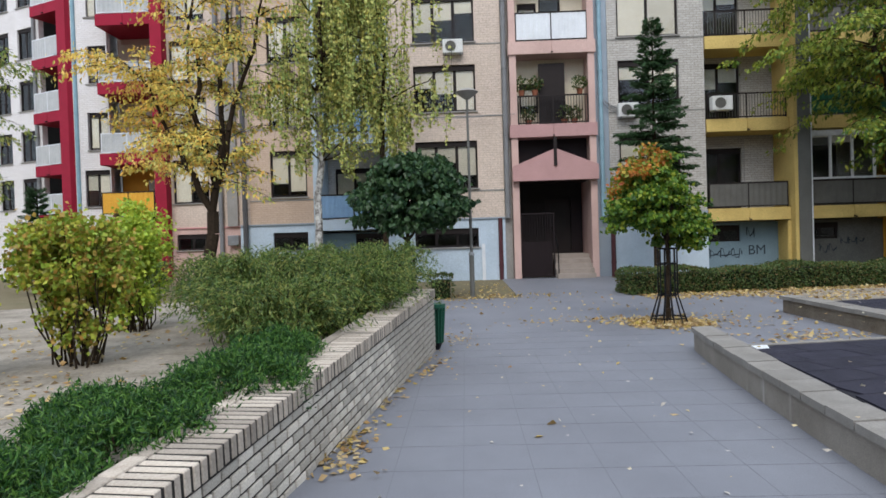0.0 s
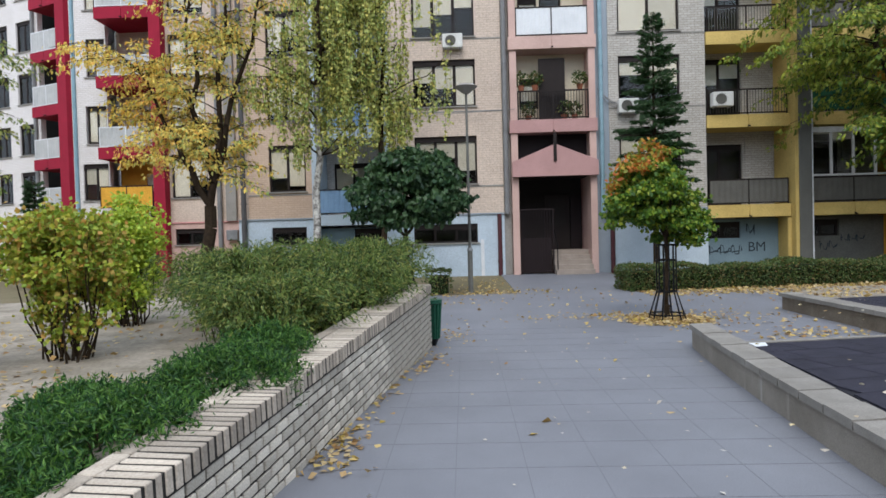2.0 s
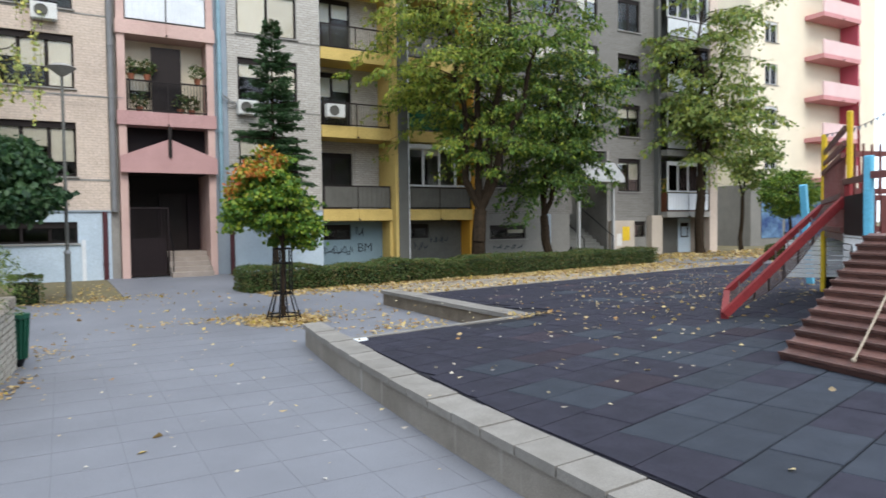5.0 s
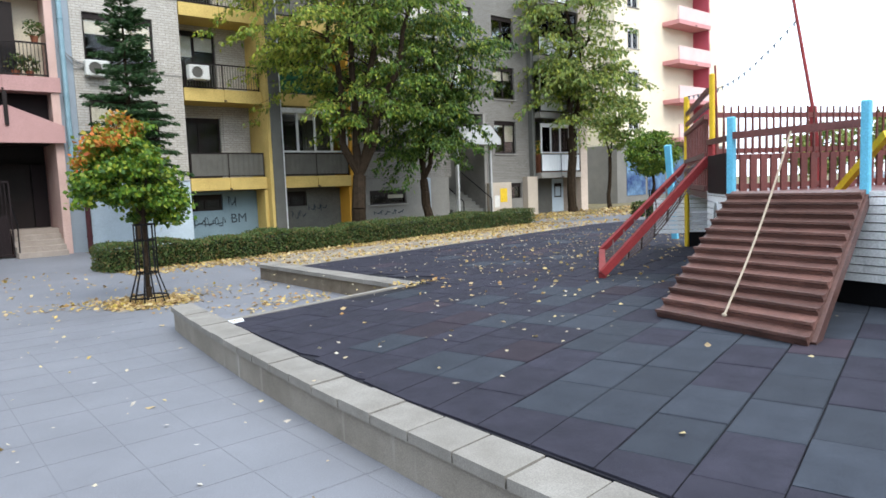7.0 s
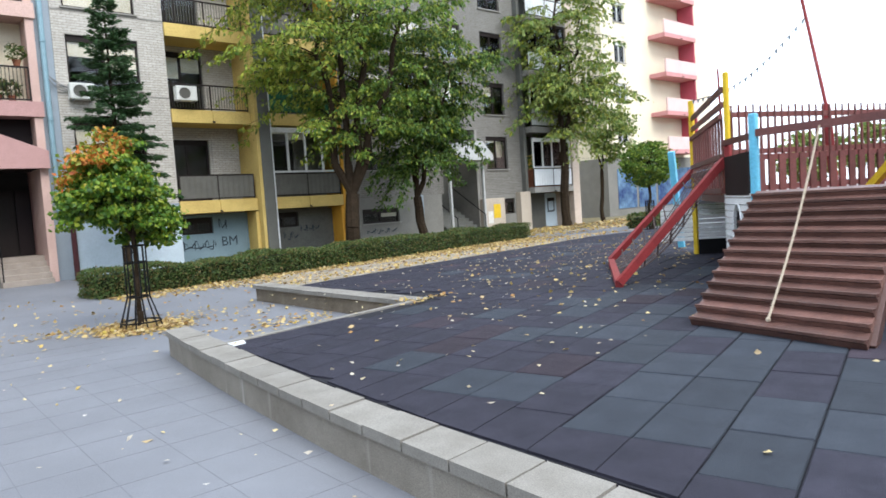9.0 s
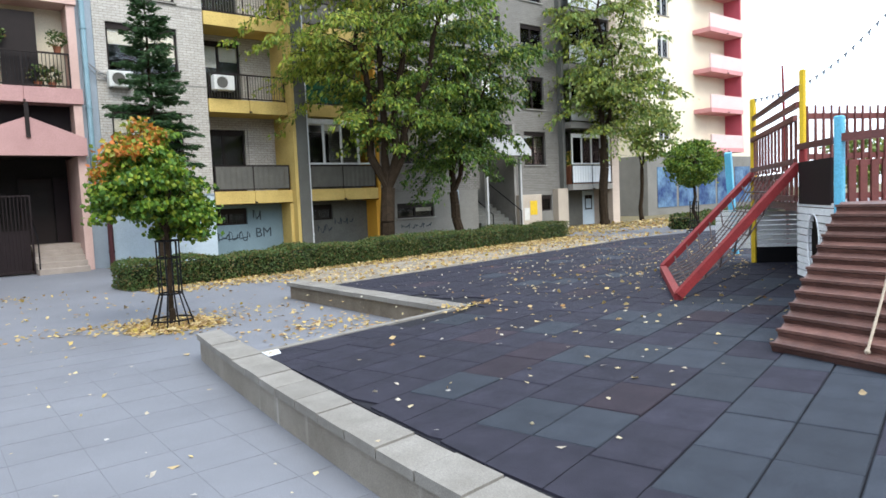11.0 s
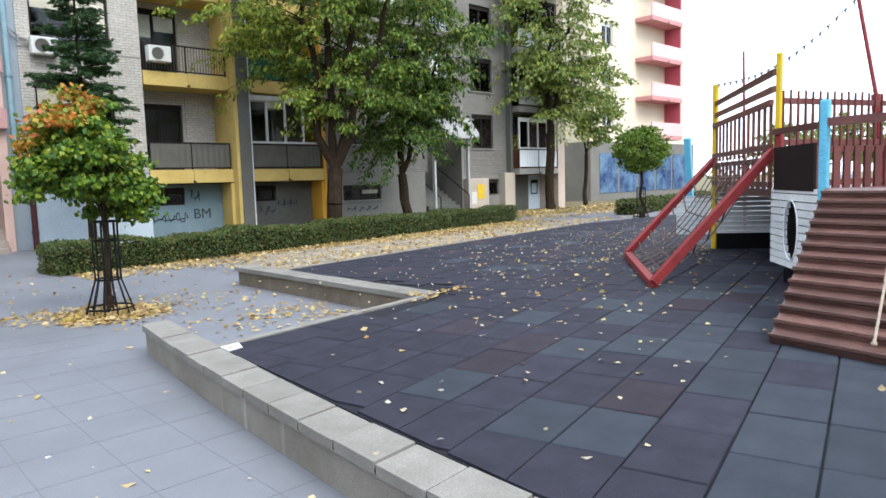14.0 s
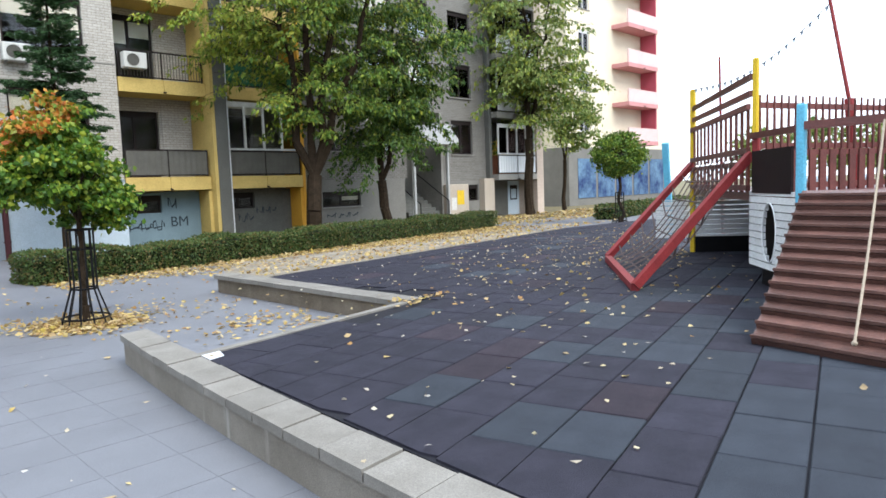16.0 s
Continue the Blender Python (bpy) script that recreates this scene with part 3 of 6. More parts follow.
def railing(x0, x1, y, z0, z1, parent, style, mat):
    """A balcony front: pickets, or a ribbed sheet in a frame."""
    mid = (x0 + x1) / 2
    bm = holed(x0, x1, y - 0.022, y + 0.022, z0, z1, [(x0 + 0.04, mid - 0.02, z0 + 0.08, z1 - 0.05), (mid + 0.02, x1 - 0.04, z0 + 0.08, z1 - 0.05), (x0 + 0.04, mid - 0.02, z0, z0 + 0.04), (mid + 0.02, x1 - 0.04, z0, z0 + 0.04)])
    r = part("railing", bm, FRAME if style != "white" else RAIL_WHITE, parent)
    if style == "bars":
        me = mesh_of(B(-0.009, y - 0.009, z0 + 0.08, 0.009, y + 0.009, z1 - 0.05), mat, "bar")
        x = x0 + 0.1
        while x < x1 - 0.05:
            ob = new("bar", me)
            ob.parent = r
            ob.location.x = x
            x += 0.1
    else:
        bm = bmesh.new()
        n = max(4, int((x1 - x0 - 0.06) / 0.05))
        cols = []
        for i in range(n + 1):
            x = x0 + 0.03 + (x1 - x0 - 0.06) * i / n
            d = 0.014 if i % 4 in (1, 2) else 0.0
            cols.append([bm.verts.new((x, y - 0.004 - d, z)) for z in (z0 + 0.06, z1 - 0.04)] + [bm.verts.new((x, y + 0.004 - d, z)) for z in (z0 + 0.06, z1 - 0.04)])
        for a, c in zip(cols, cols[1:]):
            bm.faces.new((a[0], c[0], c[1], a[1]))
            bm.faces.new((a[3], c[3], c[2], a[2]))
            bm.faces.new((a[1], c[1], c[3], a[3]))
            bm.faces.new((a[2], c[2], c[0], a[0]))
        part("panel", bm, mat, r)
    return r


def balcony(x0, x1, y0, y1, z, parent, slab_mat, h=0.45, rail=None, rail_mat=None, rail_h=0.95, inset=0.08):
    bm = bmesh.new()
    mid = (x0 + x1) / 2
    box(bm, x0, y0, z, mid - 0.012, y1, z + h)
    box(bm, mid + 0.012, y0, z, x1, y1, z + h)
    box(bm, mid - 0.014, y0 + 0.03, z + 0.01, mid + 0.014, y1, z + h - 0.01)
    b = part("balcony", bm, slab_mat, parent)
    tube_bm = tube(bmesh.new(), (mid, y0 + 0.05, z + 0.06), (mid, y0 - 0.14, z + 0.02), 0.03, 0.03, 8)
    part("spout", tube_bm, FRAME, b)
    if rail:
        railing(x0 + 0.05, x1 - 0.05, y0 + inset, z + h, z + h + rail_h, b, rail, rail_mat)
    return b


def air_conditioner(x, y, z, w=0.72, h=0.5):
    u = thing("air_conditioner", "white outdoor air conditioning unit with a round fan grille", "air conditioner", at=(x, y, z))
    part("casing", B(0, -0.3, 0, w, 0, h, 0.02), AC_WHITE, u)
    bm = bmesh.new()
    for r in (0.06, 0.11, 0.16, 0.2):
        bmesh.ops.create_circle(bm, segments=20, radius=r, matrix=pose(w * 0.4, -0.305, h / 2, 90))
    ring = [e for e in bm.edges]
    r = bmesh.ops.extrude_edge_only(bm, edges=ring)
    bmesh.ops.translate(bm, vec=(0, -0.012, 0), verts=[v for v in r["geom"] if isinstance(v, bmesh.types.BMVert)])
    part("fan_grille", bm, RAIL_GREY, u)
    part("fan_recess", tube(bmesh.new(), (w * 0.4, -0.302, h / 2), (w * 0.4, -0.29, h / 2), 0.19, 0.19, 20), RAIL_GREY, u)
    for dx in (0.1, w - 0.1):
        part("bracket", B(dx - 0.015, -0.3, -0.04, dx + 0.015, 0.05, 0), STEEL, u)
    return u


def pipe(x, y, z0, z1, r, mat, parent, name="downpipe"):
    p = part(name, tube(bmesh.new(), (x, y, z0), (x, y, z1), r, r, 10), mat, parent)
    z = z0 + 0.6
    while z < z1:
        bm = bmesh.new()
        tube(bm, (x, y, z - 0.02), (x, y, z + 0.02), r * 1.25, r * 1.25, 10)
        box(bm, x - 0.015, y, z - 0.015, x + 0.015, y + r + 0.06, z + 0.015)
        part("clamp", bm, mat, p)
        z += 2.4
    return p


TOP = 17.4
# ---- main apartment building ----
main = thing("apartment_building", "long beige brick-clad apartment block with pink, blue and yellow balconies", "building", at=(0, 24.5, 0))


def under(parent):
    """Children are written in world metres; the parent's own place is taken off again."""
    for ob in parent.children:
        ob.matrix_parent_inverse = parent.matrix_basis.inverted()


F = 24.5
# wall left of the pink entrance, with large windows
rowsL = [(-1.71, 0.54, a, b) for a, b in ROWS]
wall("wall", -2.6, 1.47, F, F + 0.3, 2.25, TOP, rowsL, CREAM, main)
for i, h in enumerate(rowsL):
    window(*h, F, main, 3, (0.4, 0.75, 0.7, 0.5, 0.6)[i], seed=i)
wall("basement_wall", -2.6, 1.47, F - 0.04, F + 0.3, -0.2, 2.2, [(-1.81, 0.5, 1.2, 1.88)], BLUE_PLASTER, main)
window(-1.81, 0.5, 1.2, 1.88, F - 0.04, main, 3, 0, seed=3)
part("ledge", B(-2.6, F - 0.1, 2.2, 1.47, F + 0.3, 2.25), GREYBLUE, main)
part("white_duct", B(0.6, F - 0.12, -0.1, 0.72, F - 0.042, 1.3), RAIL_WHITE, main)
# strip beside the bay
part("wall", B(1.47, F + 0.05, -0.2, 1.74, F + 0.3, TOP), CONCRETE, main)
pipe(1.58, F - 0.06, 2.2, TOP, 0.09, PIPE_GREY, main)
pipe(1.29, F - 0.1, -0.1, 2.2, 0.08, PIPE_RED, main)
# pink entrance bay
for x0, x1 in ((1.76, 2.0), (4.55, 4.78)):
    part("bay_pier", B(x0, F - 0.25, -0.2, x1, F + 1.4, TOP), PALE_PINK, main)
for i, z in enumerate(FLOORS[1:]):
    b = balcony(1.72, 4.82, F - 0.32, F + 1.4, z, main, PALE_PINK if i != 0 else PINK, 0.45)
    if i == 0:
        railing(2.02, 4.54, F - 0.22, z + 0.45, z + 1.5, b, "bars", BLACK)
    elif i % 2:
        railing(2, 4.56, F - 0.22, z + 0.45, z + 1.5, b, "sheet", RAIL_WHITE)
    else:
        railing(2.02, 4.54, F - 0.22, z + 0.45, z + 1.4, b, "bars", BLACK)
wall("recess_wall", 1.98, 4.57, F + 0.6, F + 0.8, 5.3, TOP, [(2.16, 2.86, z + 1.0, z + 2.1) for z in FLOORS[1:5]] + [(2.95, 3.75, z + 0.47, z + 2.5) for z in FLOORS[1:5]], BUFF, main)
for i, z in enumerate(FLOORS[1:5]):
    window(2.16, 2.86, z + 1.0, z + 2.1, F + 0.6, main, 1, 0.5, seed=i, sill=False)
    window(2.95, 3.75, z + 0.47, z + 2.5, F + 0.6, main, 1, 0.3, seed=i + 5, sill=False)
part("door_curtain", B(2.81, F + 0.0, 5.55, 3.75, F + 0.05, 7.72), FRAME, main, "dark cloth hung over the balcony door")
# gabled canopy and the wall behind it
bm = bmesh.new()
gp = [(1.77, 3.48), (4.79, 3.48), (4.79, 4.0), (3.28, 4.61), (1.77, 4.0)]
lo = [bm.verts.new((x, F - 0.5, z)) for x, z in gp]
hi = [bm.verts.new((x, F - 0.3, z)) for x, z in gp]
bm.faces.new(lo)
bm.faces.new(list(reversed(hi)))
for i in range(5):
    bm.faces.new((lo[i], hi[i], hi[(i + 1) % 5], lo[(i + 1) % 5]))
bmesh.ops.recalc_face_normals(bm, faces=bm.faces)
canopy = part("canopy", bm, PINK, main)
part("drain", B(3.22, F - 0.56, 4.0, 3.33, F - 0.502, 5.0), FRAME, canopy)
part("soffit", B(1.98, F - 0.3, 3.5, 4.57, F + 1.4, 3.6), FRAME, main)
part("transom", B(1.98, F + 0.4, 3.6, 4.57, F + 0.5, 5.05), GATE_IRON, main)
# entrance recess: steps, gate, inner door; its back and door glass are coloured dark for shade
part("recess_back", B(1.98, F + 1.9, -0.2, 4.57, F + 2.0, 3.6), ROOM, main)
part("recess_side", B(1.83, F + 1.4, -0.2, 1.98, F + 2.0, 3.6), PINK, main)
part("recess_side", B(4.57, F + 1.4, -0.2, 4.72, F + 2.0, 3.6), PINK, main)
gate = thing("metal_gate", "dark maroon barred iron gate closing the entrance", "gate", at=(2.03, F - 0.1, 0))
part("gate_frame", box(box(box(B(0, -0.03, 0.02, 0.05, 0.03, 2.35), 1.15, -0.03, 0.02, 1.2, 0.03, 2.35), 0.05, -0.03, 2.3, 1.15, 0.03, 2.35), 0.05, -0.03, 0.05, 1.15, 0.03, 0.11), GATE_IRON, gate)
for i in range(11):
    part("bar", B(0.1 + i * 0.095, -0.012, 0.11, 0.125 + i * 0.095, 0.012, 2.3), GATE_IRON, gate)
part("infill", B(0.04, 0.014, 0.12, 1.11, 0.02, 1.3), GATE_IRON, gate)
steps = thing("entrance_steps", "five worn stone steps rising to the inner door", "stairs", at=(3.22, F - 0.75, 0))
for i in range(5):
    part("step", B(0, i * 0.29, -0.1 if i == 0 else i * 0.165 - 0.05, 1.34, 1.45, (i + 1) * 0.165, 0.01), STEP, steps)
part("handrail", tube(tube(bmesh.new(), (0.05, 0.1, 0.16), (0.05, 0.1, 1.05), 0.02), (0.05, 0.1, 1.05), (0.05, 1.4, 1.85), 0.02), BLACK, steps)
door = thing("entrance_door", "dark brown glazed entrance door with side light", "door", at=(3.15, F + 1.75, 0.825))
part("leaf", B(0, 0, 0, 0.92, 0.06, 2.1), FRAME, door)
part("glass_light", B(0.13, -0.006, 0.9, 0.78, -0.002, 1.95), ROOM, door)
part("side_light", B(0.97, 0, 0, 1.37, 0.05, 2.1), GATE_IRON, door)
part("landing", B(3.19, F + 0.7, -0.1, 4.57, F + 1.9, 0.825), STEP, main)

# wall between the bay and the yellow balconies
part("wall", B(4.78, F + 0.05, -0.2, 5.3, F + 0.3, TOP), GREYBLUE, main)
pipe(5.01, F - 0.04, 2.0, TOP, 0.08, PIPE_BLUE, main)
pipe(5.32, F - 0.1, -0.1, 2.2, 0.08, PIPE_RED, main)
rowsR = [(5.65, 7.83, a - 0.05, b - 0.08) for a, b in ROWS]
wall("wall", 5.3, 8.72, F, F + 0.3, 2.25, TOP, rowsR, GREY_CLAD, main)
for i, h in enumerate(rowsR):
    window(*h, F, main, 2, (0.45, 0.5, 1, 0.6, 0.7)[i], seed=i + 9)
part("ledge", B(5.3, F - 0.06, 2.2, 8.72, F + 0.3, 2.25), GREYBLUE, main)
part("basement_wall", B(5.3, F - 0.03, -0.2, 8.72, F + 0.3, 2.2), BLUE_PLASTER, main)
part("string_course", B(-2.6, F - 0.015, 3.2, 1.47, F - 0.002, 3.26), CONCRETE, main)
for z in (5.85, 8.45, 11.2, 14.0):
    part("string_course", B(5.3, F - 0.015, z, 8.72, F - 0.002, z + 0.05), CONCRETE, main)
    part("string_course", B(-2.6, F - 0.015, z + 0.05, 1.47, F - 0.002, z + 0.1), CONCRETE, main)

# yellow loggias
Y0, Y1, Y2, Y3 = 8.72, 11.66, 12.28, 15.45
for k, (a, b) in enumerate(((Y0, Y1), (Y2, Y3))):
    for i, z in enumerate(FLOORS):
        style, mt = ("sheet", RAIL_GREY) if i == 0 else ("bars", RAIL_GREY) if k == 0 else ("sheet", CLOTH_GREEN if i == 1 else RAIL_GREY)
        balcony(a + 0.02, b - 0.02, F - 0.06, F + 1.25, z, main, YELLOW, 0.45, style, mt, 0.92)
    holes = []
    for z in FLOORS[:-1]:
        holes += [(a + 0.15, a + 1.75, z + 0.47 if k == 0 else z + 1.0, z + 2.75)]
    # greyer cladding in place of white bricks: the loggia's dimness is in the colour
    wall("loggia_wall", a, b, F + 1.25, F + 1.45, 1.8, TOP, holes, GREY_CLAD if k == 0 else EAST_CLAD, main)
    for i, h in enumerate(holes):
        window(*h, F + 1.25, main, 2, 0 if i == 0 else 0.45, seed=i + 20 * k, sill=False)
    part("loggia_panel", B(a + 1.85, F + 1.2, 2.3, b - 0.05, F + 1.246, 4.9), GREY_CLAD if k == 0 else EAST_CLAD, main)
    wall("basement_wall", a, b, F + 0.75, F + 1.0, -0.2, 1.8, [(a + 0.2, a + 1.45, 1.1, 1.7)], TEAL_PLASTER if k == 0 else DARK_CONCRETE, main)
    window(a + 0.2, a + 1.45, 1.1, 1.7, F + 0.75, main, 2, 0, seed=k, sill=False)
    if k:
        window(a + 0.05, b - 0.05, 3.24, 4.98, F - 0.1, main, 4, 0.2, FRAME_WHITE, seed=131, sill=False)
    part("basement_pier", B(b - 0.12, F - 0.02, -0.2, b, F + 0.74, 1.8), ORANGE if k else YELLOW, main)
part("loggia_side", B(Y1, F - 0.35, -0.2, Y1 + 0.12, F + 1.4, TOP), YELLOW, main)
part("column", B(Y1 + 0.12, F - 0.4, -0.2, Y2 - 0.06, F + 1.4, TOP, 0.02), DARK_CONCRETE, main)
pipe(Y2 - 0.02, F - 0.3, 0, TOP, 0.045, RAIL_WHITE, main)
part("loggia_side", B(Y3, F - 0.05, -0.2, Y3 + 0.12, F + 1.4, TOP), ORANGE, main)

# grey wall east of the loggias, with tree shade put into its cladding colour
rowsE = [(x, x + 1.6, a - 0.05, b - 0.1) for x in (16.47, 18.95) for a, b in ROWS]
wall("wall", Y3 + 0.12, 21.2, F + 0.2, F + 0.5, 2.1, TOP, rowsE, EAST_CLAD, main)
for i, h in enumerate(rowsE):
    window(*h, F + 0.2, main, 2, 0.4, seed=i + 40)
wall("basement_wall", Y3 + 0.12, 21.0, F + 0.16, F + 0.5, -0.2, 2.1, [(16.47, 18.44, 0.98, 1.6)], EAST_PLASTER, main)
window(16.47, 18.44, 0.98, 1.6, F + 0.16, main, 2, 0.4, seed=77)
part("pier", B(19.62, F + 0.08, -0.2, 19.82, F + 0.155, 2.1), GREYBLUE, main)
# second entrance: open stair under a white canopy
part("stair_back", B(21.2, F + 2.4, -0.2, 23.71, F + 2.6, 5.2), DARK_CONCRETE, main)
part("stair_side", B(21, F + 0.5, -0.2, 21.2, F + 2.4, 5.2), CONCRETE, main)
part("stair_side", B(23.71, F + 0.5, -0.2, 23.85, F + 2.4, 5.2), CONCRETE, main)
part("post", B(21.27, F - 0.2, -0.1, 21.37, F - 0.05, 3.6), RAIL_PALE, main)
part("post", B(23.45, F - 0.2, -0.1, 23.55, F - 0.05, 3.6), RAIL_PALE, main)
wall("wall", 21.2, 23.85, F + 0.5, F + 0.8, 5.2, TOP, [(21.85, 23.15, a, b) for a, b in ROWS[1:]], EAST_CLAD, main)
for i, (a, b) in enumerate(ROWS[1:]):
    window(21.85, 23.15, a, b, F + 0.5, main, 2, 0.4, seed=i + 60)
bm = bmesh.new()
cp = [(21.2, 3.6), (23.72, 3.6), (23.72, 3.85), (23.05, 4.5), (22.05, 4.5), (21.2, 3.85)]
lo = [bm.verts.new((x, F - 0.7, z)) for x, z in cp]
hi = [bm.verts.new((x, F + 0.5, z)) for x, z in cp]
bm.faces.new(lo)
bm.faces.new(list(reversed(hi)))
for i in range(6):
    bm.faces.new((lo[i], hi[i], hi[(i + 1) % 6], lo[(i + 1) % 6]))
bmesh.ops.recalc_face_normals(bm, faces=bm.faces)
part("canopy", bm, RAIL_PALE, main)
st = thing("outer_stair", "dark open stair flight behind an iron handrail", "stairs", at=(21.45, F - 0.1, 0))
for i in range(8):
    part("step", B(-0.02, i * 0.28, -0.1 if i == 0 else i * 0.17 - 0.06, 2.02, 2.4, (i + 1) * 0.17), DARK_CONCRETE, st)
part("handrail", tube(tube(bmesh.new(), (1.9, -0.2, 0), (1.9, -0.2, 1.0), 0.025), (1.9, -0.2, 1.0), (1.9, 2.0, 2.35), 0.025), BLACK, st)
part("handrail", tube(tube(bmesh.new(), (0.05, -0.2, 0), (0.05, -0.2, 0.9), 0.025), (0.05, -0.2, 0.9), (0.05, 2.0, 2.3), 0.025), BLACK, st)
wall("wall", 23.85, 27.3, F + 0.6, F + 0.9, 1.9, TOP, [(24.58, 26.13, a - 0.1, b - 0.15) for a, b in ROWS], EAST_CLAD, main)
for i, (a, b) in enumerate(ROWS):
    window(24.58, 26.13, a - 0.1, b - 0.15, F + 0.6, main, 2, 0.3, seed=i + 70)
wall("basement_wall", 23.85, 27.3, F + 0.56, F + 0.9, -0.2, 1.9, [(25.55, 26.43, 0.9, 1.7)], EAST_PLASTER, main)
window(25.55, 26.43, 0.9, 1.7, F + 0.56, main, 1, 0, seed=81, sill=False)
part("pier", B(26.52, F + 0.2, -0.2, 27.3, F + 0.555, 2.0), BEIGE, main)
part("pier", B(27.11, F + 0.3, 2.0, 27.3, F + 0.595, TOP), DARK_CONCRETE, main)
for i, z in enumerate(FLOORS):
    b = balcony(27.32, 30.6, F - 0.1, F + 1.9, z + 0.05, main, CONCRETE, 0.3)
    if i < 5:
        railing(27.36, 30.55, F - 0.05, z + 0.35, z + 1.35, b, "sheet", RAIL_WHITE)
        window(27.4, 30.5, z + 1.37, z + 2.95, F - 0.15, main, 4, 0 if i == 0 else 0.3, FRAME_WHITE if i % 2 or i == 0 else FRAME, seed=i + 90, sill=False)
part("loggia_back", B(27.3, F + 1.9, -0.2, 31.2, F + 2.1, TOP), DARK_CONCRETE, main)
part("pier", B(30.6, F - 0.1, -0.2, 31.2, F + 1.9, TOP), CREAM, main)
part("shop_door", B(27.3, F + 1.2, -0.1, 29.6, F + 1.3, 1.85), RAIL_GREY, main)
part("shop_wall", B(29.6, F + 1.2, -0.1, 30.6, F + 1.32, 1.85), BLUE_PLASTER, main)
window(29.8, 30.4, 0.8, 1.6, F + 1.09, main, 1, 0, seed=99, sill=False)

# blue loggias and the tan wall west of the entrance
wall("wall", -8.45, -5.6, 26.4, 26.7, 2.3, TOP, [(-7.6, -6.15, a + 0.02, b + 0.12) for a, b in ROWS], TAN_CLAD, main)
for i, (a, b) in enumerate(ROWS):
    window(-7.6, -6.15, a + 0.02, b + 0.12, 26.4, main, 2, (0.85, 0.8, 0.6, 0.7, 0.7)[i], seed=i + 100)
wall("basement_wall", -8.85, -5.6, 26.36, 26.7, -0.2, 2.25, [(-7.55, -6.17, 1.25, 1.95)], BLUE_PLASTER, main)
window(-7.55, -6.17, 1.25, 1.95, 26.36, main, 2, 0, seed=120)
part("ledge", B(-8.85, 26.3, 2.25, -5.6, 26.7, 2.3), GREYBLUE, main)
for z in (3.25, 6.05, 8.6, 11.4):
    part("string_course", B(-8.45, 26.38, z - 0.05, -5.6, 26.396, z), CONCRETE, main)
part("loggia_side", B(-5.6, 25.0, -0.2, -5.41, 27.2, TOP), BLUE_PLASTER, main)
part("loggia_side", B(-2.79, 24.5, -0.2, -2.6, 27.2, TOP), BLUE_PLASTER, main)
for i, z in enumerate(FLOORS):
    balcony(-5.41, -2.79, 24.95, 26.9, z + 0.1, main, BLUE_PLASTER, 0.4, "sheet" if i < 5 else None, RAIL_BLUE, 0.95)
wall("loggia_wall", -5.41, -2.79, 26.9, 27.2, 1.8, TOP, [(-5.12, -3.57, z + 1.0, z + 2.6) for z in FLOORS[:-1]], WHITE_CLAD, main)
for i, z in enumerate(FLOORS[:-1]):
    window(-5.12, -3.57, z + 1.0, z + 2.6, 26.9, main, 2, 0.4, seed=i + 130, sill=False)
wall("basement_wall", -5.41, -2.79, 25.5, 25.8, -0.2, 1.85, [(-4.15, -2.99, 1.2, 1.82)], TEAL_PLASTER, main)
window(-4.15, -2.99, 1.2, 1.82, 25.5, main, 2, 0, seed=140, sill=False)
pipe(-8.6, 26.24, -0.1, TOP, 0.1, PIPE_DARK, main)
# return walls that close the steps in plan, floors and roof
part("return_wall", B(-8.85, 26.7, -0.2, -8.45, 29.8, TOP), CREAM, main)
part("end_wall", B(30.9, F + 2.1, -0.2, 31.2, 36, TOP), BUFF, main)
part("rear_wall", B(-8.85, 35.8, -0.2, 31.2, 36, TOP), CONCRETE, main)
part("roof", B(-8.85, F - 0.3, TOP, 31.3, 36.2, TOP + 0.4), CONCRETE, main)
# slabs and inner wall coloured near-black as the gloom behind the panes
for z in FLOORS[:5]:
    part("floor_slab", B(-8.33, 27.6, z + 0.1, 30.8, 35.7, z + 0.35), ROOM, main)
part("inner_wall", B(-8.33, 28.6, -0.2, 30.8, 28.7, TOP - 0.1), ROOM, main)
for k in range(5):
    bm = bmesh.new()
    x0, z0 = 4.88 + 0.1 * k, 6.6 - 0.12 * k
    x1, z1 = 5.7 + 0.35 * k, 5.95 + 0.1 * k
    prev = None
    for i in range(13):
        u = i / 12
        q = (x0 + (x1 - x0) * u, F - 0.05 - 0.06 * math.sin(u * math.pi), z0 + (z1 - z0) * u - 0.3 * math.sin(u * math.pi))
        if prev:
            tube(bm, prev, q, 0.012, 0.012, 5)
        prev = q
    part("cable", bm, PIPE_GREY, main)
bm = bmesh.new()
for k in range(2):
    tube(bm, (1.9 + 0.02 * k, F - 0.3, 5.9), (-2.6, F - 0.03, 5.75 + 0.1 * k), 0.009, 0.009, 5)
part("cable", bm, PIPE_GREY, main)
under(main)

for x, y, z in ((8.84, F - 0.1, 5.76), (5.58, F - 0.02, 5.65), (-0.6, F - 0.02, 8.15), (7.2, F - 0.02, 11.0)):
    air_conditioner(x, y, z)

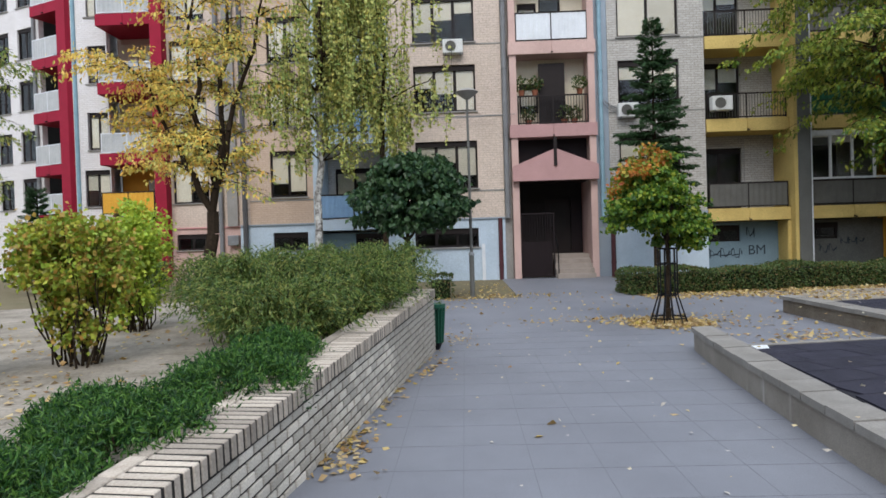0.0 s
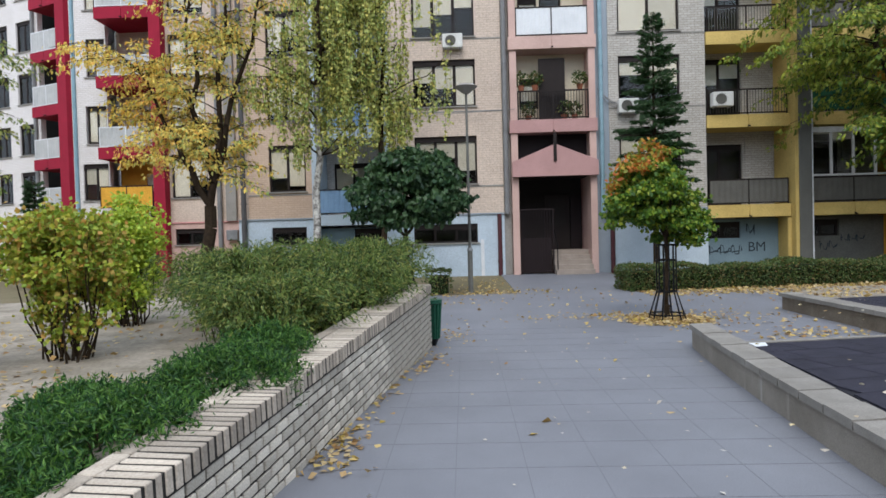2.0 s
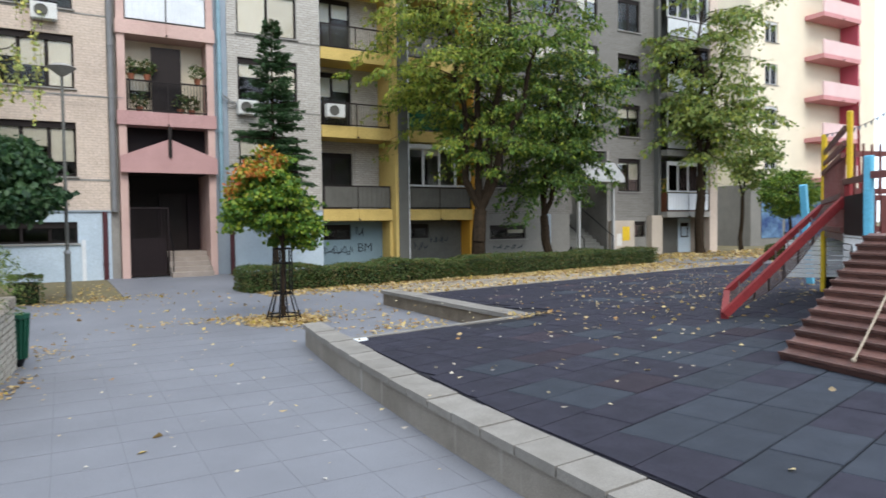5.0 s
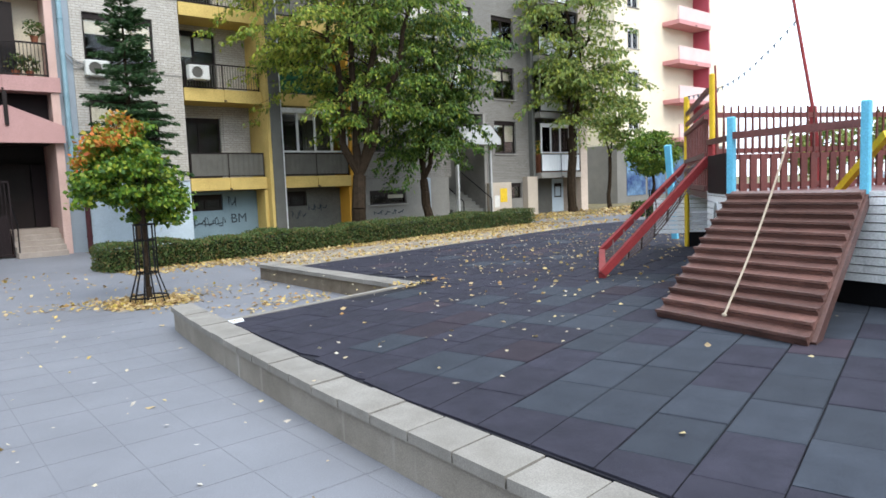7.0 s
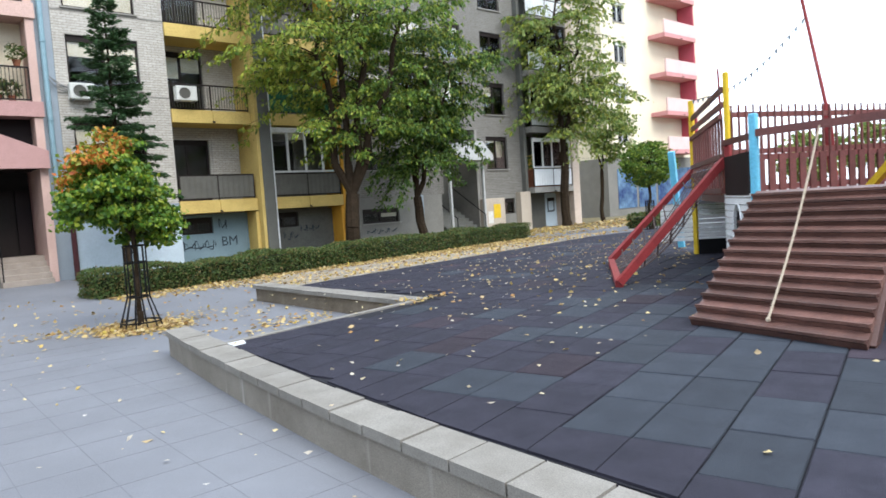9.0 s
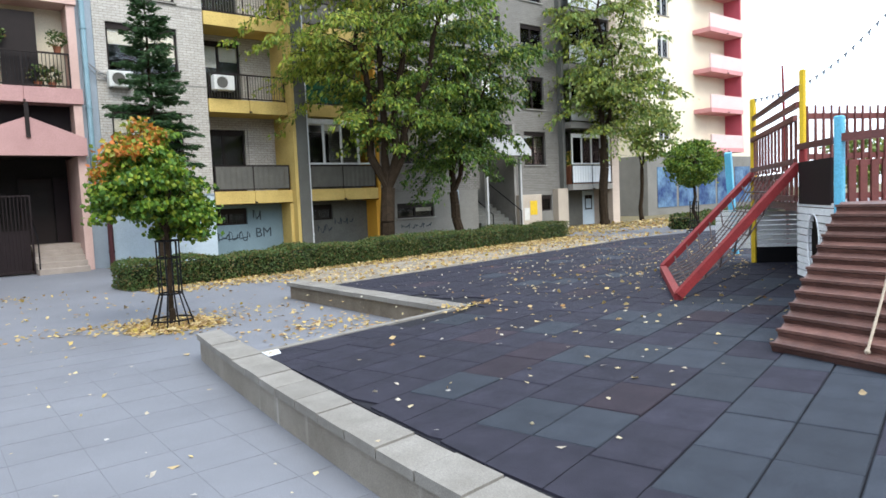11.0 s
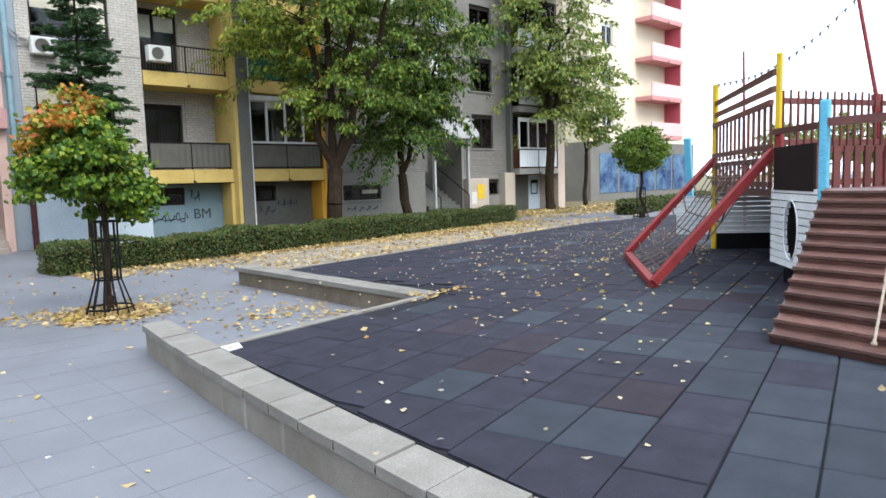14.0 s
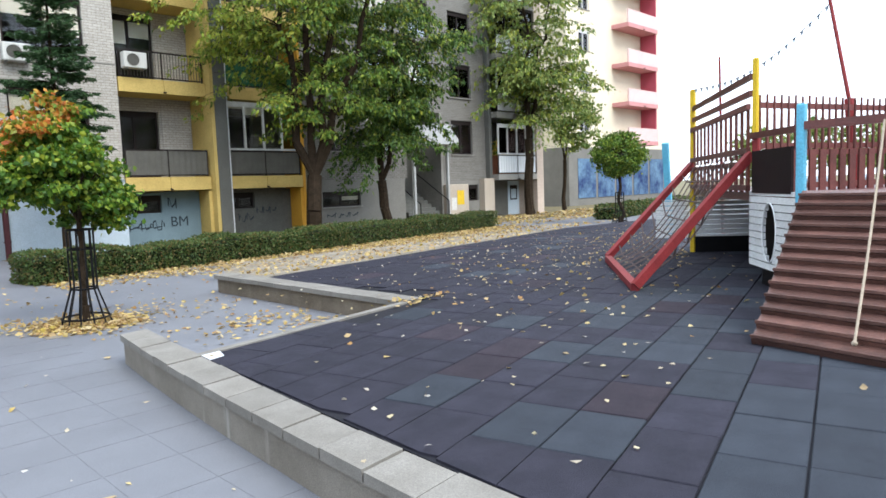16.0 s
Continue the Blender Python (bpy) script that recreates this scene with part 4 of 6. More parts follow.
# ---- red-balcony building to the west ----
red = thing("apartment_building", "pale apartment block with crimson piers, one balcony screened orange", "building", at=(-15.2, 29.5, 0))
wall("wall", -12.95, -8.9, 29.5, 29.8, 2.35, 19.5, [(-12.85, -11.25, a + 0.1, b + 0.3) for a, b in ROWS], CREAM, red)
for i, (a, b) in enumerate(ROWS):
    window(-12.85, -11.25, a + 0.1, b + 0.3, 29.5, red, 2, 0.85, seed=i + 200)
wall("basement_wall", -12.95, -8.9, 29.46, 29.8, -0.2, 2.3, [(-12.75, -11.35, 1.35, 2.05)], PALE_PINK, red)
window(-12.75, -11.35, 1.35, 2.05, 29.46, red, 2, 0, seed=210)
part("ledge", B(-12.95, 29.4, 2.3, -8.9, 29.8, 2.35), ROSE, red)
for x in (-9.3, -10.7):
    pipe(x, 29.36, -0.1, 19, 0.1, PIPE_GREY, red)
part("pilaster", B(-10.4, 29.3, 2.35, -9.95, 29.496, 19.5), CONCRETE, red)
part("meter_box", B(-10.4, 29.2, 1.5, -9.9, 29.455, 1.95, 0.02), STEEL, red)
part("red_pier", B(-13.45, 29.0, -0.2, -12.95, 31.4, 19.5), RED, red)
RED_FL = [2.0, 5.2, 8.3, 11.3, 14.3]
for i, z in enumerate(RED_FL):
    b = balcony(-15.9, -13.45, 29.1, 31.2, z, red, RED, 0.5)
    if i == 0:
        railing(-15.85, -13.5, 29.05, z + 1.0, z + 2.0, b, "sheet", ORANGE)
    else:
        railing(-15.85, -13.5, 29.15, z + 0.5, z + 1.4, b, "white", RAIL_PALE)
wall("loggia_wall", -16, -13.45, 31.2, 31.4, 1.5, 5.2, [(-14.8, -13.6, 2.6, 4.7)], ORANGE, red)
wall("loggia_wall", -16, -13.45, 31.2, 31.4, 5.2, 19.5, [(-14.8, -13.6, z + 0.6, z + 2.7) for z in RED_FL[1:]], CREAM, red)
for i, z in enumerate(RED_FL):
    window(-14.8, -13.6, z + 0.6, z + 2.7, 31.2, red, 2, 0.5, FRAME_WHITE, seed=i + 220, sill=False)
wall("wall", -17.3, -15.9, 30.0, 30.3, -0.2, 19.5, [(-17.1, -15.95, 3.45, 5.1), (-16.9, -15.95, 6.0, 7.7), (-16.8, -15.95, 9.0, 10.7), (-16.8, -15.95, 12.0, 13.7)], WHITE_CLAD, red)
for i, (z0, z1) in enumerate(((3.45, 5.1), (6.0, 7.7), (9.0, 10.7), (12.0, 13.7))):
    window(-17.1 if i == 0 else -16.85, -15.95, z0, z1, 30.0, red, 2, 0.8, seed=i + 230)
pipe(-17.4, 30.0, -0.1, 19, 0.09, PIPE_BLUE, red)
part("return_wall", B(-17.7, 30.3, -0.2, -17.3, 35.2, 19.5), WHITE_CLAD, red)
part("roof", B(-17.7, 29.4, 19.5, -8.9, 46, 19.8), CONCRETE, red)
part("rear_wall", B(-17.7, 45.8, -0.2, -8.9, 46, 19.5), CONCRETE, red)
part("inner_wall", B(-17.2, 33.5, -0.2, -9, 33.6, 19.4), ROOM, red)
under(red)

far_red = thing("apartment_building", "pale apartment block with crimson balconies and white railings", "building", at=(-21, 35, 0))
part("red_pier", B(-21.9, 34.5, -0.2, -21.2, 37, 21), RED, far_red)
FAR_FL = [2.9, 5.55, 8.4, 11.3, 14.2]
for i, z in enumerate(FAR_FL):
    b = balcony(-24.2, -21.9, 34.6, 36.8, z, far_red, RED, 0.55)
    railing(-24.15, -21.95, 34.66, z + 0.55, z + 1.65, b, "white", RAIL_PALE)
wall("loggia_wall", -24.4, -21.9, 36.8, 37, -0.2, 21, [(-23.6, -22.4, z + 0.6, z + 2.6) for z in FAR_FL], WHITE_CLAD, far_red)
for i, z in enumerate(FAR_FL):
    window(-23.6, -22.4, z + 0.6, z + 2.6, 36.8, far_red, 2, 0.4, FRAME_WHITE, seed=i + 240, sill=False)
wall("wall", -34, -24.4, 35.2, 35.5, -0.2, 21, [(x, x + 1.3, z + 1.0, z + 2.7) for x in (-26.3, -28.4, -30.5, -32.6) for z in FAR_FL], WHITE_CLAD, far_red)
for x in (-26.3, -28.4, -30.5, -32.6):
    for i, z in enumerate(FAR_FL):
        window(x, x + 1.3, z + 1.0, z + 2.7, 35.2, far_red, 2, 0.8, seed=i + 250)
part("wall", B(-21.2, 35.0, -0.2, -18.1, 35.3, 20), WHITE_CLAD, far_red)
pipe(-24.7, 35.1, 0, 20, 0.1, PIPE_GREY, far_red)
part("roof", B(-34, 34.4, 21, -18.1, 46, 21.3), CONCRETE, far_red)
part("inner_wall", B(-34, 38.5, -0.2, -18.2, 38.6, 20.9), ROOM, far_red)
under(far_red)
far_red.matrix_basis = pose(-20.15, 35, 0, 0, 0, -24)

# ---- buff building with rose balconies beyond the gap ----
far = thing("apartment_building", "tall buff apartment block with rose balconies above a dark ground floor", "building", at=(40, 28.7, 0))
part("base_wall", B(39.9, 28.6, -0.2, 55, 44, 4.1), EAST_PLASTER, far)
wall("wall", 40.0, 55, 28.7, 29.0, 4.1, 27, [(x, x + 1.4, z + 0.9, z + 2.3) for x in (41.5, 51.5) for z in [4.3 + 2.85 * i for i in range(7)]], BUFF, far)
for x in (41.5, 51.5):
    for i in range(7):
        window(x, x + 1.4, 5.2 + 2.85 * i, 6.6 + 2.85 * i, 28.7, far, 2, 0.4, FRAME_WHITE, seed=i + 300)
part("side_wall", B(40.0, 29.0, 4.1, 40.3, 44, 27), BUFF, far)
part("side_wall", B(54.7, 29.0, 4.1, 55, 43.7, 27), BUFF, far)
part("rear_wall", B(40.3, 43.7, 4.1, 55, 44, 27), BUFF, far)
part("roof", B(39.7, 28.2, 27, 55.3, 44.3, 27.4), CONCRETE, far)
for i in range(8):
    z = 4.3 + 2.85 * i
    for x0, x1 in ((45.9, 50.4),):
        b = balcony(x0, x1, 27.3, 28.7, z, far, ROSE, 0.3)
        part("parapet", B(x0, 27.3, z + 0.3, x1, 27.42, z + 1.25), BLUSH, b)
        part("side_panel", B(x1 - 0.15, 27.42, z + 0.3, x1, 28.7, z + 2.85), CRIMSON, b)
for i in range(5):
    x = 41.0 + i * 2.6
    part("mural", B(x, 28.56, 0.5, x + 2.3, 28.598, 3.3), POSTER, far, "blue printed mural panel")
under(far)
house2 = thing("house", "distant pink house with a dark pitched roof", "house", at=(60, 1.5, 0))
part("wall", B(58, -9, -0.2, 68, 1.0, 7.2), PALE_PINK, house2)
bm = bmesh.new()
vs = [bm.verts.new(p) for p in ((57.6, -9.4, 7.2), (57.6, 1.4, 7.2), (68.4, 1.4, 7.2), (68.4, -9.4, 7.2), (63, 1.4, 10.2), (63, -9.4, 10.2))]
for f in ((0, 1, 4, 5), (2, 3, 5, 4), (1, 2, 4), (3, 0, 5), (3, 2, 1, 0)):
    bm.faces.new([vs[i] for i in f])
part("roof", bm, ROOF, house2)
window(59.0, 60.2, 4.6, 6.0, -9.0, house2, 2, 0.3, FRAME_WHITE, seed=400)
under(house2)

# ---- graffiti on the loggia basements ----
def letters(word, x, y, z, size, mat=INK):
    cu = bpy.data.curves.new("graffiti", "FONT")
    cu.body, cu.size, cu.extrude = word, size, 0.002
    tmp = new("graffiti", cu)
    me = bpy.data.meshes.new_from_object(tmp.evaluated_get(bpy.context.evaluated_depsgraph_get()))
    bpy.data.objects.remove(tmp)
    me.materials.append(mat)
    ob = new("graffiti", me)
    ob.matrix_world = pose(x, y, z, 90, 0, 0)
    return tagged(ob, "dark sprayed letters on the basement wall", "graffiti")


letters("BM", 10.42, F + 0.742, 0.6, 0.5)
def scrawl(x0, x1, z, h, y, loops, seed):
    """One running sprayed line of loops and strokes."""
    rs = random.Random(seed)
    bm = bmesh.new()
    n = loops * 8
    prev = None
    ph = rs.uniform(0, 3)
    for i in range(n + 1):
        u = i / n
        a = u * loops * math.tau + ph
        amp = h / 2 * (0.6 + 0.4 * math.sin(u * 17 + ph))
        px = x0 + (x1 - x0) * u + 0.06 * math.sin(a * 0.5 + 1)
        pz = z + amp * (1 if math.sin(a) > 0.3 else -1 if math.sin(a) < -0.3 else math.sin(a) * 3)
        cur = [bm.verts.new((px - 0.014, y, pz + 0.02)), bm.verts.new((px + 0.014, y, pz - 0.02))]
        if prev:
            bm.faces.new((prev[0], prev[1], cur[1], cur[0]))
        prev = cur
    return tagged(part("graffiti", bm, INK), "dark sprayed scrawl running along the basement wall", "graffiti")


scrawl(8.92, 10.27, 0.68, 0.34, F + 0.742, 7, 1)
scrawl(8.97, 10.17, 0.6, 0.05, F + 0.741, 3, 2)
scrawl(10.32, 10.72, 1.4, 0.4, F + 0.742, 3, 3)
scrawl(12.95, 13.6, 0.75, 0.3, F + 0.742, 4, 4)
scrawl(13.75, 14.6, 1.0, 0.26, F + 0.742, 6, 5)
scrawl(16.6, 18.3, 0.62, 0.2, F + 0.152, 9, 6)

# notice board by the second entrance
nb = thing("notice_board", "pale electric cabinet with a yellow notice", "cabinet", at=(24.3, F + 0.1, 0))
part("body", B(-0.5, 0, 0, 0.9, 0.4, 1.75, 0.02), BEIGE, nb)
part("notice", B(0.05, -0.01, 0.75, 0.55, -0.003, 1.45), SIGN_YELLOW, nb)
part("notice", B(-0.35, -0.01, 0.5, 0.0, -0.003, 1.1), PAPER, nb)

# balcony plants
def pot_plant(x, y, z, seed, spread=0.35):
    rr = np.random.default_rng(seed)
    t = thing("potted_plant", "leafy plant in a terracotta pot on a balcony rail", "plant", "balcony plants", at=(x, y, z))
    part("pot", tube(bmesh.new(), (0, 0, 0), (0, 0, 0.2), 0.08, 0.12, 12), TERRA, t)
    pts = in_blobs([((0, 0, 0.42), (spread, 0.2, 0.28))], 160, rr, 0.4)
    leaves("foliage", pts, 0.1, L_HEDGE, t, rr)
    return t


for i, (x, z) in enumerate(((2.18, 6.35), (2.66, 6.55), (4.26, 6.4), (4.08, 5.5), (2.42, 5.5), (3.7, 5.5))):
    pot_plant(x, F - 0.1 if z > 6 else F + 0.02, z if z < 6 else 6.55, 30 + i, 0.3)

# ---- street lamp ----
lamp = thing("street_lamp", "grey steel street lamp with a shallow bowl head", "street lamp", at=(0.15, 17.58, 0))
part("pole", tube(tube(bmesh.new(), (0, 0, -0.1), (0, 0, 1.1), 0.065, 0.065, 12), (0, 0, 1.1), (0, 0, 5.2), 0.04, 0.03, 12), DARK_CONCRETE, lamp)
part("head", tube(tube(bmesh.new(), (0, 0, 5.12), (0, 0, 5.3), 0.07, 0.3, 20), (0, 0, 5.3), (0, 0, 5.36), 0.3, 0.2, 20), CONCRETE, lamp)
part("collar", tube(bmesh.new(), (0, 0, 1.08), (0, 0, 1.16), 0.085, 0.06, 12), STEEL, lamp)

# ---- litter bin by the brick wall ----
lb = thing("litter_bin", "dark green slatted metal litter bin on a short post", "litter bin", at=(-0.46, 9.42, 0))
for i in range(16):
    a = i * math.tau / 16
    part("slat", tube(bmesh.new(), (0.1 * math.cos(a), 0.1 * math.sin(a), 0.1), (0.135 * math.cos(a), 0.135 * math.sin(a), 0.6), 0.014, 0.014, 6), BIN_GREEN, lb)
part("bucket", tube(bmesh.new(), (0, 0, 0.1), (0, 0, 0.56), 0.085, 0.115, 16), BIN_GREEN, lb)
bm = bmesh.new()
tube(bm, (0, 0, 0.58), (0, 0, 0.63), 0.15, 0.15, 20)
part("rim", bm, BIN_GREEN, lb)
part("post", tube(bmesh.new(), (0.0, 0.17, -0.05), (0.0, 0.17, 0.62), 0.025, 0.025, 8), BLACK, lb)
part("bucket_foot", tube(bmesh.new(), (0, 0, -0.02), (0, 0, 0.1), 0.05, 0.1, 10), BLACK, lb)

planter = thing("flower_box", "tall planter with red and yellow flowers behind glazing", "planter", at=(27.6, F + 0.25, 2.16))
part("trough", B(0, 0, 0, 2.8, 0.35, 1.05, 0.02), TERRA, planter)
rr = np.random.default_rng(77)
for nm, mt, n in (("foliage", L_LIME, 900), ("red_blossom", L_MAPLE_RED, 500), ("yellow_blossom", L_YELLOW, 500)):
    tagged(leaves(nm, np.stack([rr.uniform(0, 2.8, n), rr.uniform(0, 0.35, n), 1.0 + 0.75 * rr.uniform(0, 1, n) ** 1.3], 1), 0.12, mt, planter, rr), kind="stuff")

# ---- trees ----
def crown_tree(name, label, base, stems, blobs, n_leaf, size, lmat, bark, seed, twigs=60, r0=0.15, shell=0.35, clump=0.35, droop=0.3, extra=None, long=1.0):
    """A trunk that splits into stems, limbs into a crown of egg-shaped bodies, and clumps of leaves."""
    rr = np.random.default_rng(seed)
    t = thing(name, label, "tree", at=base)
    bm = bmesh.new()
    ends = []
    fork = Vector(stems[0])
    pts = limb(bm, (0, 0, -0.15), fork, r0, r0 * 0.8, rr, 0.06, 4)
    tube(bm, (0, 0, -0.15), (0, 0, 0.25), r0 * (1.45 if r0 > 0.15 else 1.1), r0 * 1.02, 10)
    for sxyz in stems[1:]:
        ps = limb(bm, fork, sxyz, r0 * 0.5, r0 * 0.15, rr, 0.05, 6)
        ends += ps[1:]
    if len(stems) == 1:
        ends = [fork]
    cl = in_blobs(blobs, twigs, rr, shell)
    for c in cl:
        near = min(ends, key=lambda e: (e - Vector(c)).length + (2.0 if e.z > c[2] + 0.4 else 0))
        limb(bm, near, c, r0 * 0.14, r0 * 0.04, rr, 0.14, 3)
    part("trunk", bm, bark, t)
    k = rr.integers(0, len(cl), n_leaf)
    sig = np.array([clump, clump, clump * 0.5])
    pts = cl[k] + rr.normal(size=(n_leaf, 3)) * sig
    sel = np.zeros(n_leaf, bool)
    if extra:
        emat, test = extra
        sel = np.array([test(p) for p in pts])
        leaves("turning_or_sunlit_leaves", pts[sel], size, emat, t, rr, droop=droop)
    leaves("crown", pts[~sel], size, lmat, t, rr, droop=droop, long=long)
    return t


def cage(base, h=1.2, r_top=0.16, r_bot=0.31, mat=BLACK):
    c = thing("tree_guard", "black iron hoop guard flaring round a young trunk", "tree guard", at=base)
    for i in range(12):
        a = i * math.tau / 12
        ca, sa = math.cos(a), math.sin(a)
        part("bar", tube(tube(bmesh.new(), (r_bot * ca, r_bot * sa, 0), (r_top * ca, r_top * sa, 0.48), 0.011, 0.011, 6), (r_top * ca, r_top * sa, 0.48), (r_top * ca, r_top * sa, h), 0.011, 0.011, 6), mat, c)
    for z, r in ((0.02, r_bot), (0.1, r_bot * 0.93), (0.48, r_top), (h - 0.25, r_top), (h, r_top)):
        bm = bmesh.new()
        for i in range(20):
            a, b = i * math.tau / 20, (i + 1) * math.tau / 20
            tube(bm, (r * math.cos(a), r * math.sin(a), z), (r * math.cos(b), r * math.sin(b), z), 0.014, 0.014, 5)
        part("hoop", bm, mat, c)
    return c


MAPLE = (3.36, 11.48, 0)
crown_tree("maple_tree", "young round maple, green turning orange at the top", MAPLE, [(0, 0, 1.35), (-0.4, 0.1, 2.2), (0.25, -0.1, 2.1), (-0.1, 0.2, 2.55), (0.0, -0.3, 2.2)],
           [((-0.24, 0, 2.0), (0.74, 0.72, 0.42)), ((-0.28, 0, 2.4), (0.56, 0.56, 0.36)), ((-0.22, 0, 2.72), (0.32, 0.32, 0.24)), ((0.28, 0, 1.58), (0.34, 0.42, 0.34)), ((-0.66, 0, 1.7), (0.28, 0.42, 0.3)), ((-0.1, 0.3, 1.55), (0.46, 0.38, 0.22)), ((0.26, -0.2, 1.32), (0.22, 0.25, 0.2)), ((-0.8, -0.2, 2.1), (0.18, 0.2, 0.16)), ((0.42, 0.2, 2.25), (0.18, 0.25, 0.16))],
           14500, 0.075, L_MAPLE, BARK, 11, 120, 0.045, 0.5, 0.085, 0.9,
           (L_MAPLE_RED, lambda p: p[2] > 2.3 + 0.55 * (p[0] + 0.5) - 0.45 * p[1] + 0.14 * math.sin(p[1] * 9 + p[0] * 7) + 0.1 * math.sin(p[0] * 31 + p[2] * 23) and p[0] < 0.05))
cage(MAPLE, 1.25)
crown_tree("round_tree", "small dark green tree with a dense domed crown", (-1.45, 16.97, 0), [(0, 0, 1.5), (-0.7, 0, 2.4), (0.7, 0.1, 2.5), (0, 0.3, 2.9), (0.1, -0.4, 2.4)],
           [((0.15, 0, 2.85), (1.1, 1.1, 0.85)), ((0.85, -0.1, 2.4), (0.65, 0.9, 0.5)), ((-0.65, 0, 2.35), (0.75, 0.9, 0.5)), ((0.2, -0.6, 2.3), (0.8, 0.6, 0.55)), ((-0.35, 0, 3.1), (0.6, 0.6, 0.5))], 15000, 0.145, L_DARK, BARK, 12, 150, 0.09, 0.55, 0.13, 1.3)
cage((-1.45, 16.97, 0), 1.3)
crown_tree("ball_tree", "small round-clipped tree beside the path in a guard", (23.6, 15.3, 0), [(0, 0, 1.9), (0.3, 0.3, 2.6), (-0.3, -0.2, 2.6)],
           [((0, 0, 2.65), (0.98, 0.98, 0.85))], 9000, 0.09, L_LIME, BARK, 13, 120, 0.07, 0.6, 0.12, 0.4)
cage((23.6, 15.3, 0), 1.2)
def birch(base, seed):
    """A weeping birch: white stem, and long hanging strands of small leaves."""
    rr = np.random.default_rng(seed)
    t = thing("birch_tree", "weeping birch with a white trunk and hanging yellowing leaves", "tree", at=base)
    bm = bmesh.new()
    stem = limb(bm, (0, 0, -0.1), (0.12, 0, 6.0), 0.12, 0.09, rr, 0.02, 6)
    part("trunk", bm, BIRCH_BARK, t)
    upper, second = bmesh.new(), bmesh.new()
    stem += limb(upper, stem[-1], (0.5, 0.1, 11.5), 0.09, 0.02, rr, 0.03, 5)
    stem2 = limb(second, (1.9, 0.4, -0.1), (2.05, 0.4, 11), 0.1, 0.03, rr, 0.012, 8)
    P = []
    tips = []
    for i in range(46):
        src = Vector(stem[rr.integers(4, len(stem))]) if i % 2 else Vector(stem2[rr.integers(4, len(stem2))])
        a = rr.uniform(0, math.tau)
        r = rr.uniform(0.5, 2.2)
        q = src + Vector((math.cos(a) * r * 1.15, math.sin(a) * r * 0.9, rr.uniform(0.2, 1.2)))
        tips += limb(upper if i % 2 else second, src, q, 0.03, 0.01, rr, 0.12, 4)[1:]
    part("limb", upper, BARK, t)
    part("second_stem", second, BARK, t)
    bm = bmesh.new()
    for i in range(950):
        p = Vector(tips[rr.integers(0, len(tips))]) + Vector(rr.normal(size=3)) * 0.18
        low = 3.3 + 0.9 * abs(math.sin(p.x * 2.1 + 1)) + (0.8 if p.x > 2.6 else 0) + (0.9 if p.x < -0.9 else 0)
        z1 = max(low, p.z - rr.uniform(1.0, 3.4))
        if z1 >= p.z - 0.2:
            continue
        n = int((p.z - z1) * 20)
        tt = np.sort(rr.uniform(0, 1, n))
        sway = rr.normal(size=2) * 0.12
        pts = np.stack([p.x + sway[0] * tt + rr.normal(size=n) * 0.035, p.y + sway[1] * tt + rr.normal(size=n) * 0.035, p.z + (z1 - p.z) * tt], 1)
        P.append(pts)
        tube(bm, p, (p.x + sway[0], p.y + sway[1], z1), 0.006, 0.003, 3)
    part("drape", bm, BARK, t)
    leaves("crown", np.concatenate(P), 0.095, L_BIRCH, t, rr, droop=1.2)
    return t


birch((-4.35, 19.97, 0), 15)


def spruce(base, h, seed, low=0.2, wide=0.215):
    rr = np.random.default_rng(seed)
    t = thing("spruce_tree", "dark green spruce tapering to a thin tip before the facade", "tree", at=base)
    bm = bmesh.new()
    tube(bm, (0, 0, -0.1), (0, 0, h), 0.12, 0.01, 8)
    P, W = [], []
    z = h * low
    while z < h - 0.05:
        f = 1 - (z - h * low) / (h * (1 - low))
        n = int(5 + 5 * f)
        for k in range(n):
            a = rr.uniform(0, math.tau)
            L = (0.18 + (h * wide) * f ** 0.8) * rr.uniform(0.65, 1.15)
            d = Vector((math.cos(a), math.sin(a), 0.2 - 0.5 * f))
            tip = Vector((0, 0, z)) + d * L + Vector((0, 0, 0.12))
            tube(bm, (0, 0, z), tip, 0.018 * (0.4 + f), 0.004, 4)
            m = int(150 * L) + 20
            u = rr.uniform(0.12, 1.0, m)[:, None]
            side = np.array([-d.y, d.x, 0])
            off = rr.uniform(-1, 1, (m, 1)) * (0.32 * L * (1.05 - u) + 0.05)
            pts = np.array([0, 0, z]) + u * np.array(tip - Vector((0, 0, z))) + off * side
            pts[:, 2] -= np.abs(off[:, 0]) * 0.3 + rr.uniform(0, 0.06, m)
            P.append(pts)
            W.append(np.array(d) * 0.7 + side * np.sign(off) * 0.7 + np.array([0, 0, -0.25]))
        z += 0.17 + 0.1 * f
    part("trunk", bm, BARK, t)
    leaves("needles", np.concatenate(P), 0.12, L_SPRUCE, t, rr, long=2.4, ways=np.concatenate(W))
    return t


spruce((6.1, 21.7, -0.02), 8.25, 16, 0.3, 0.165)

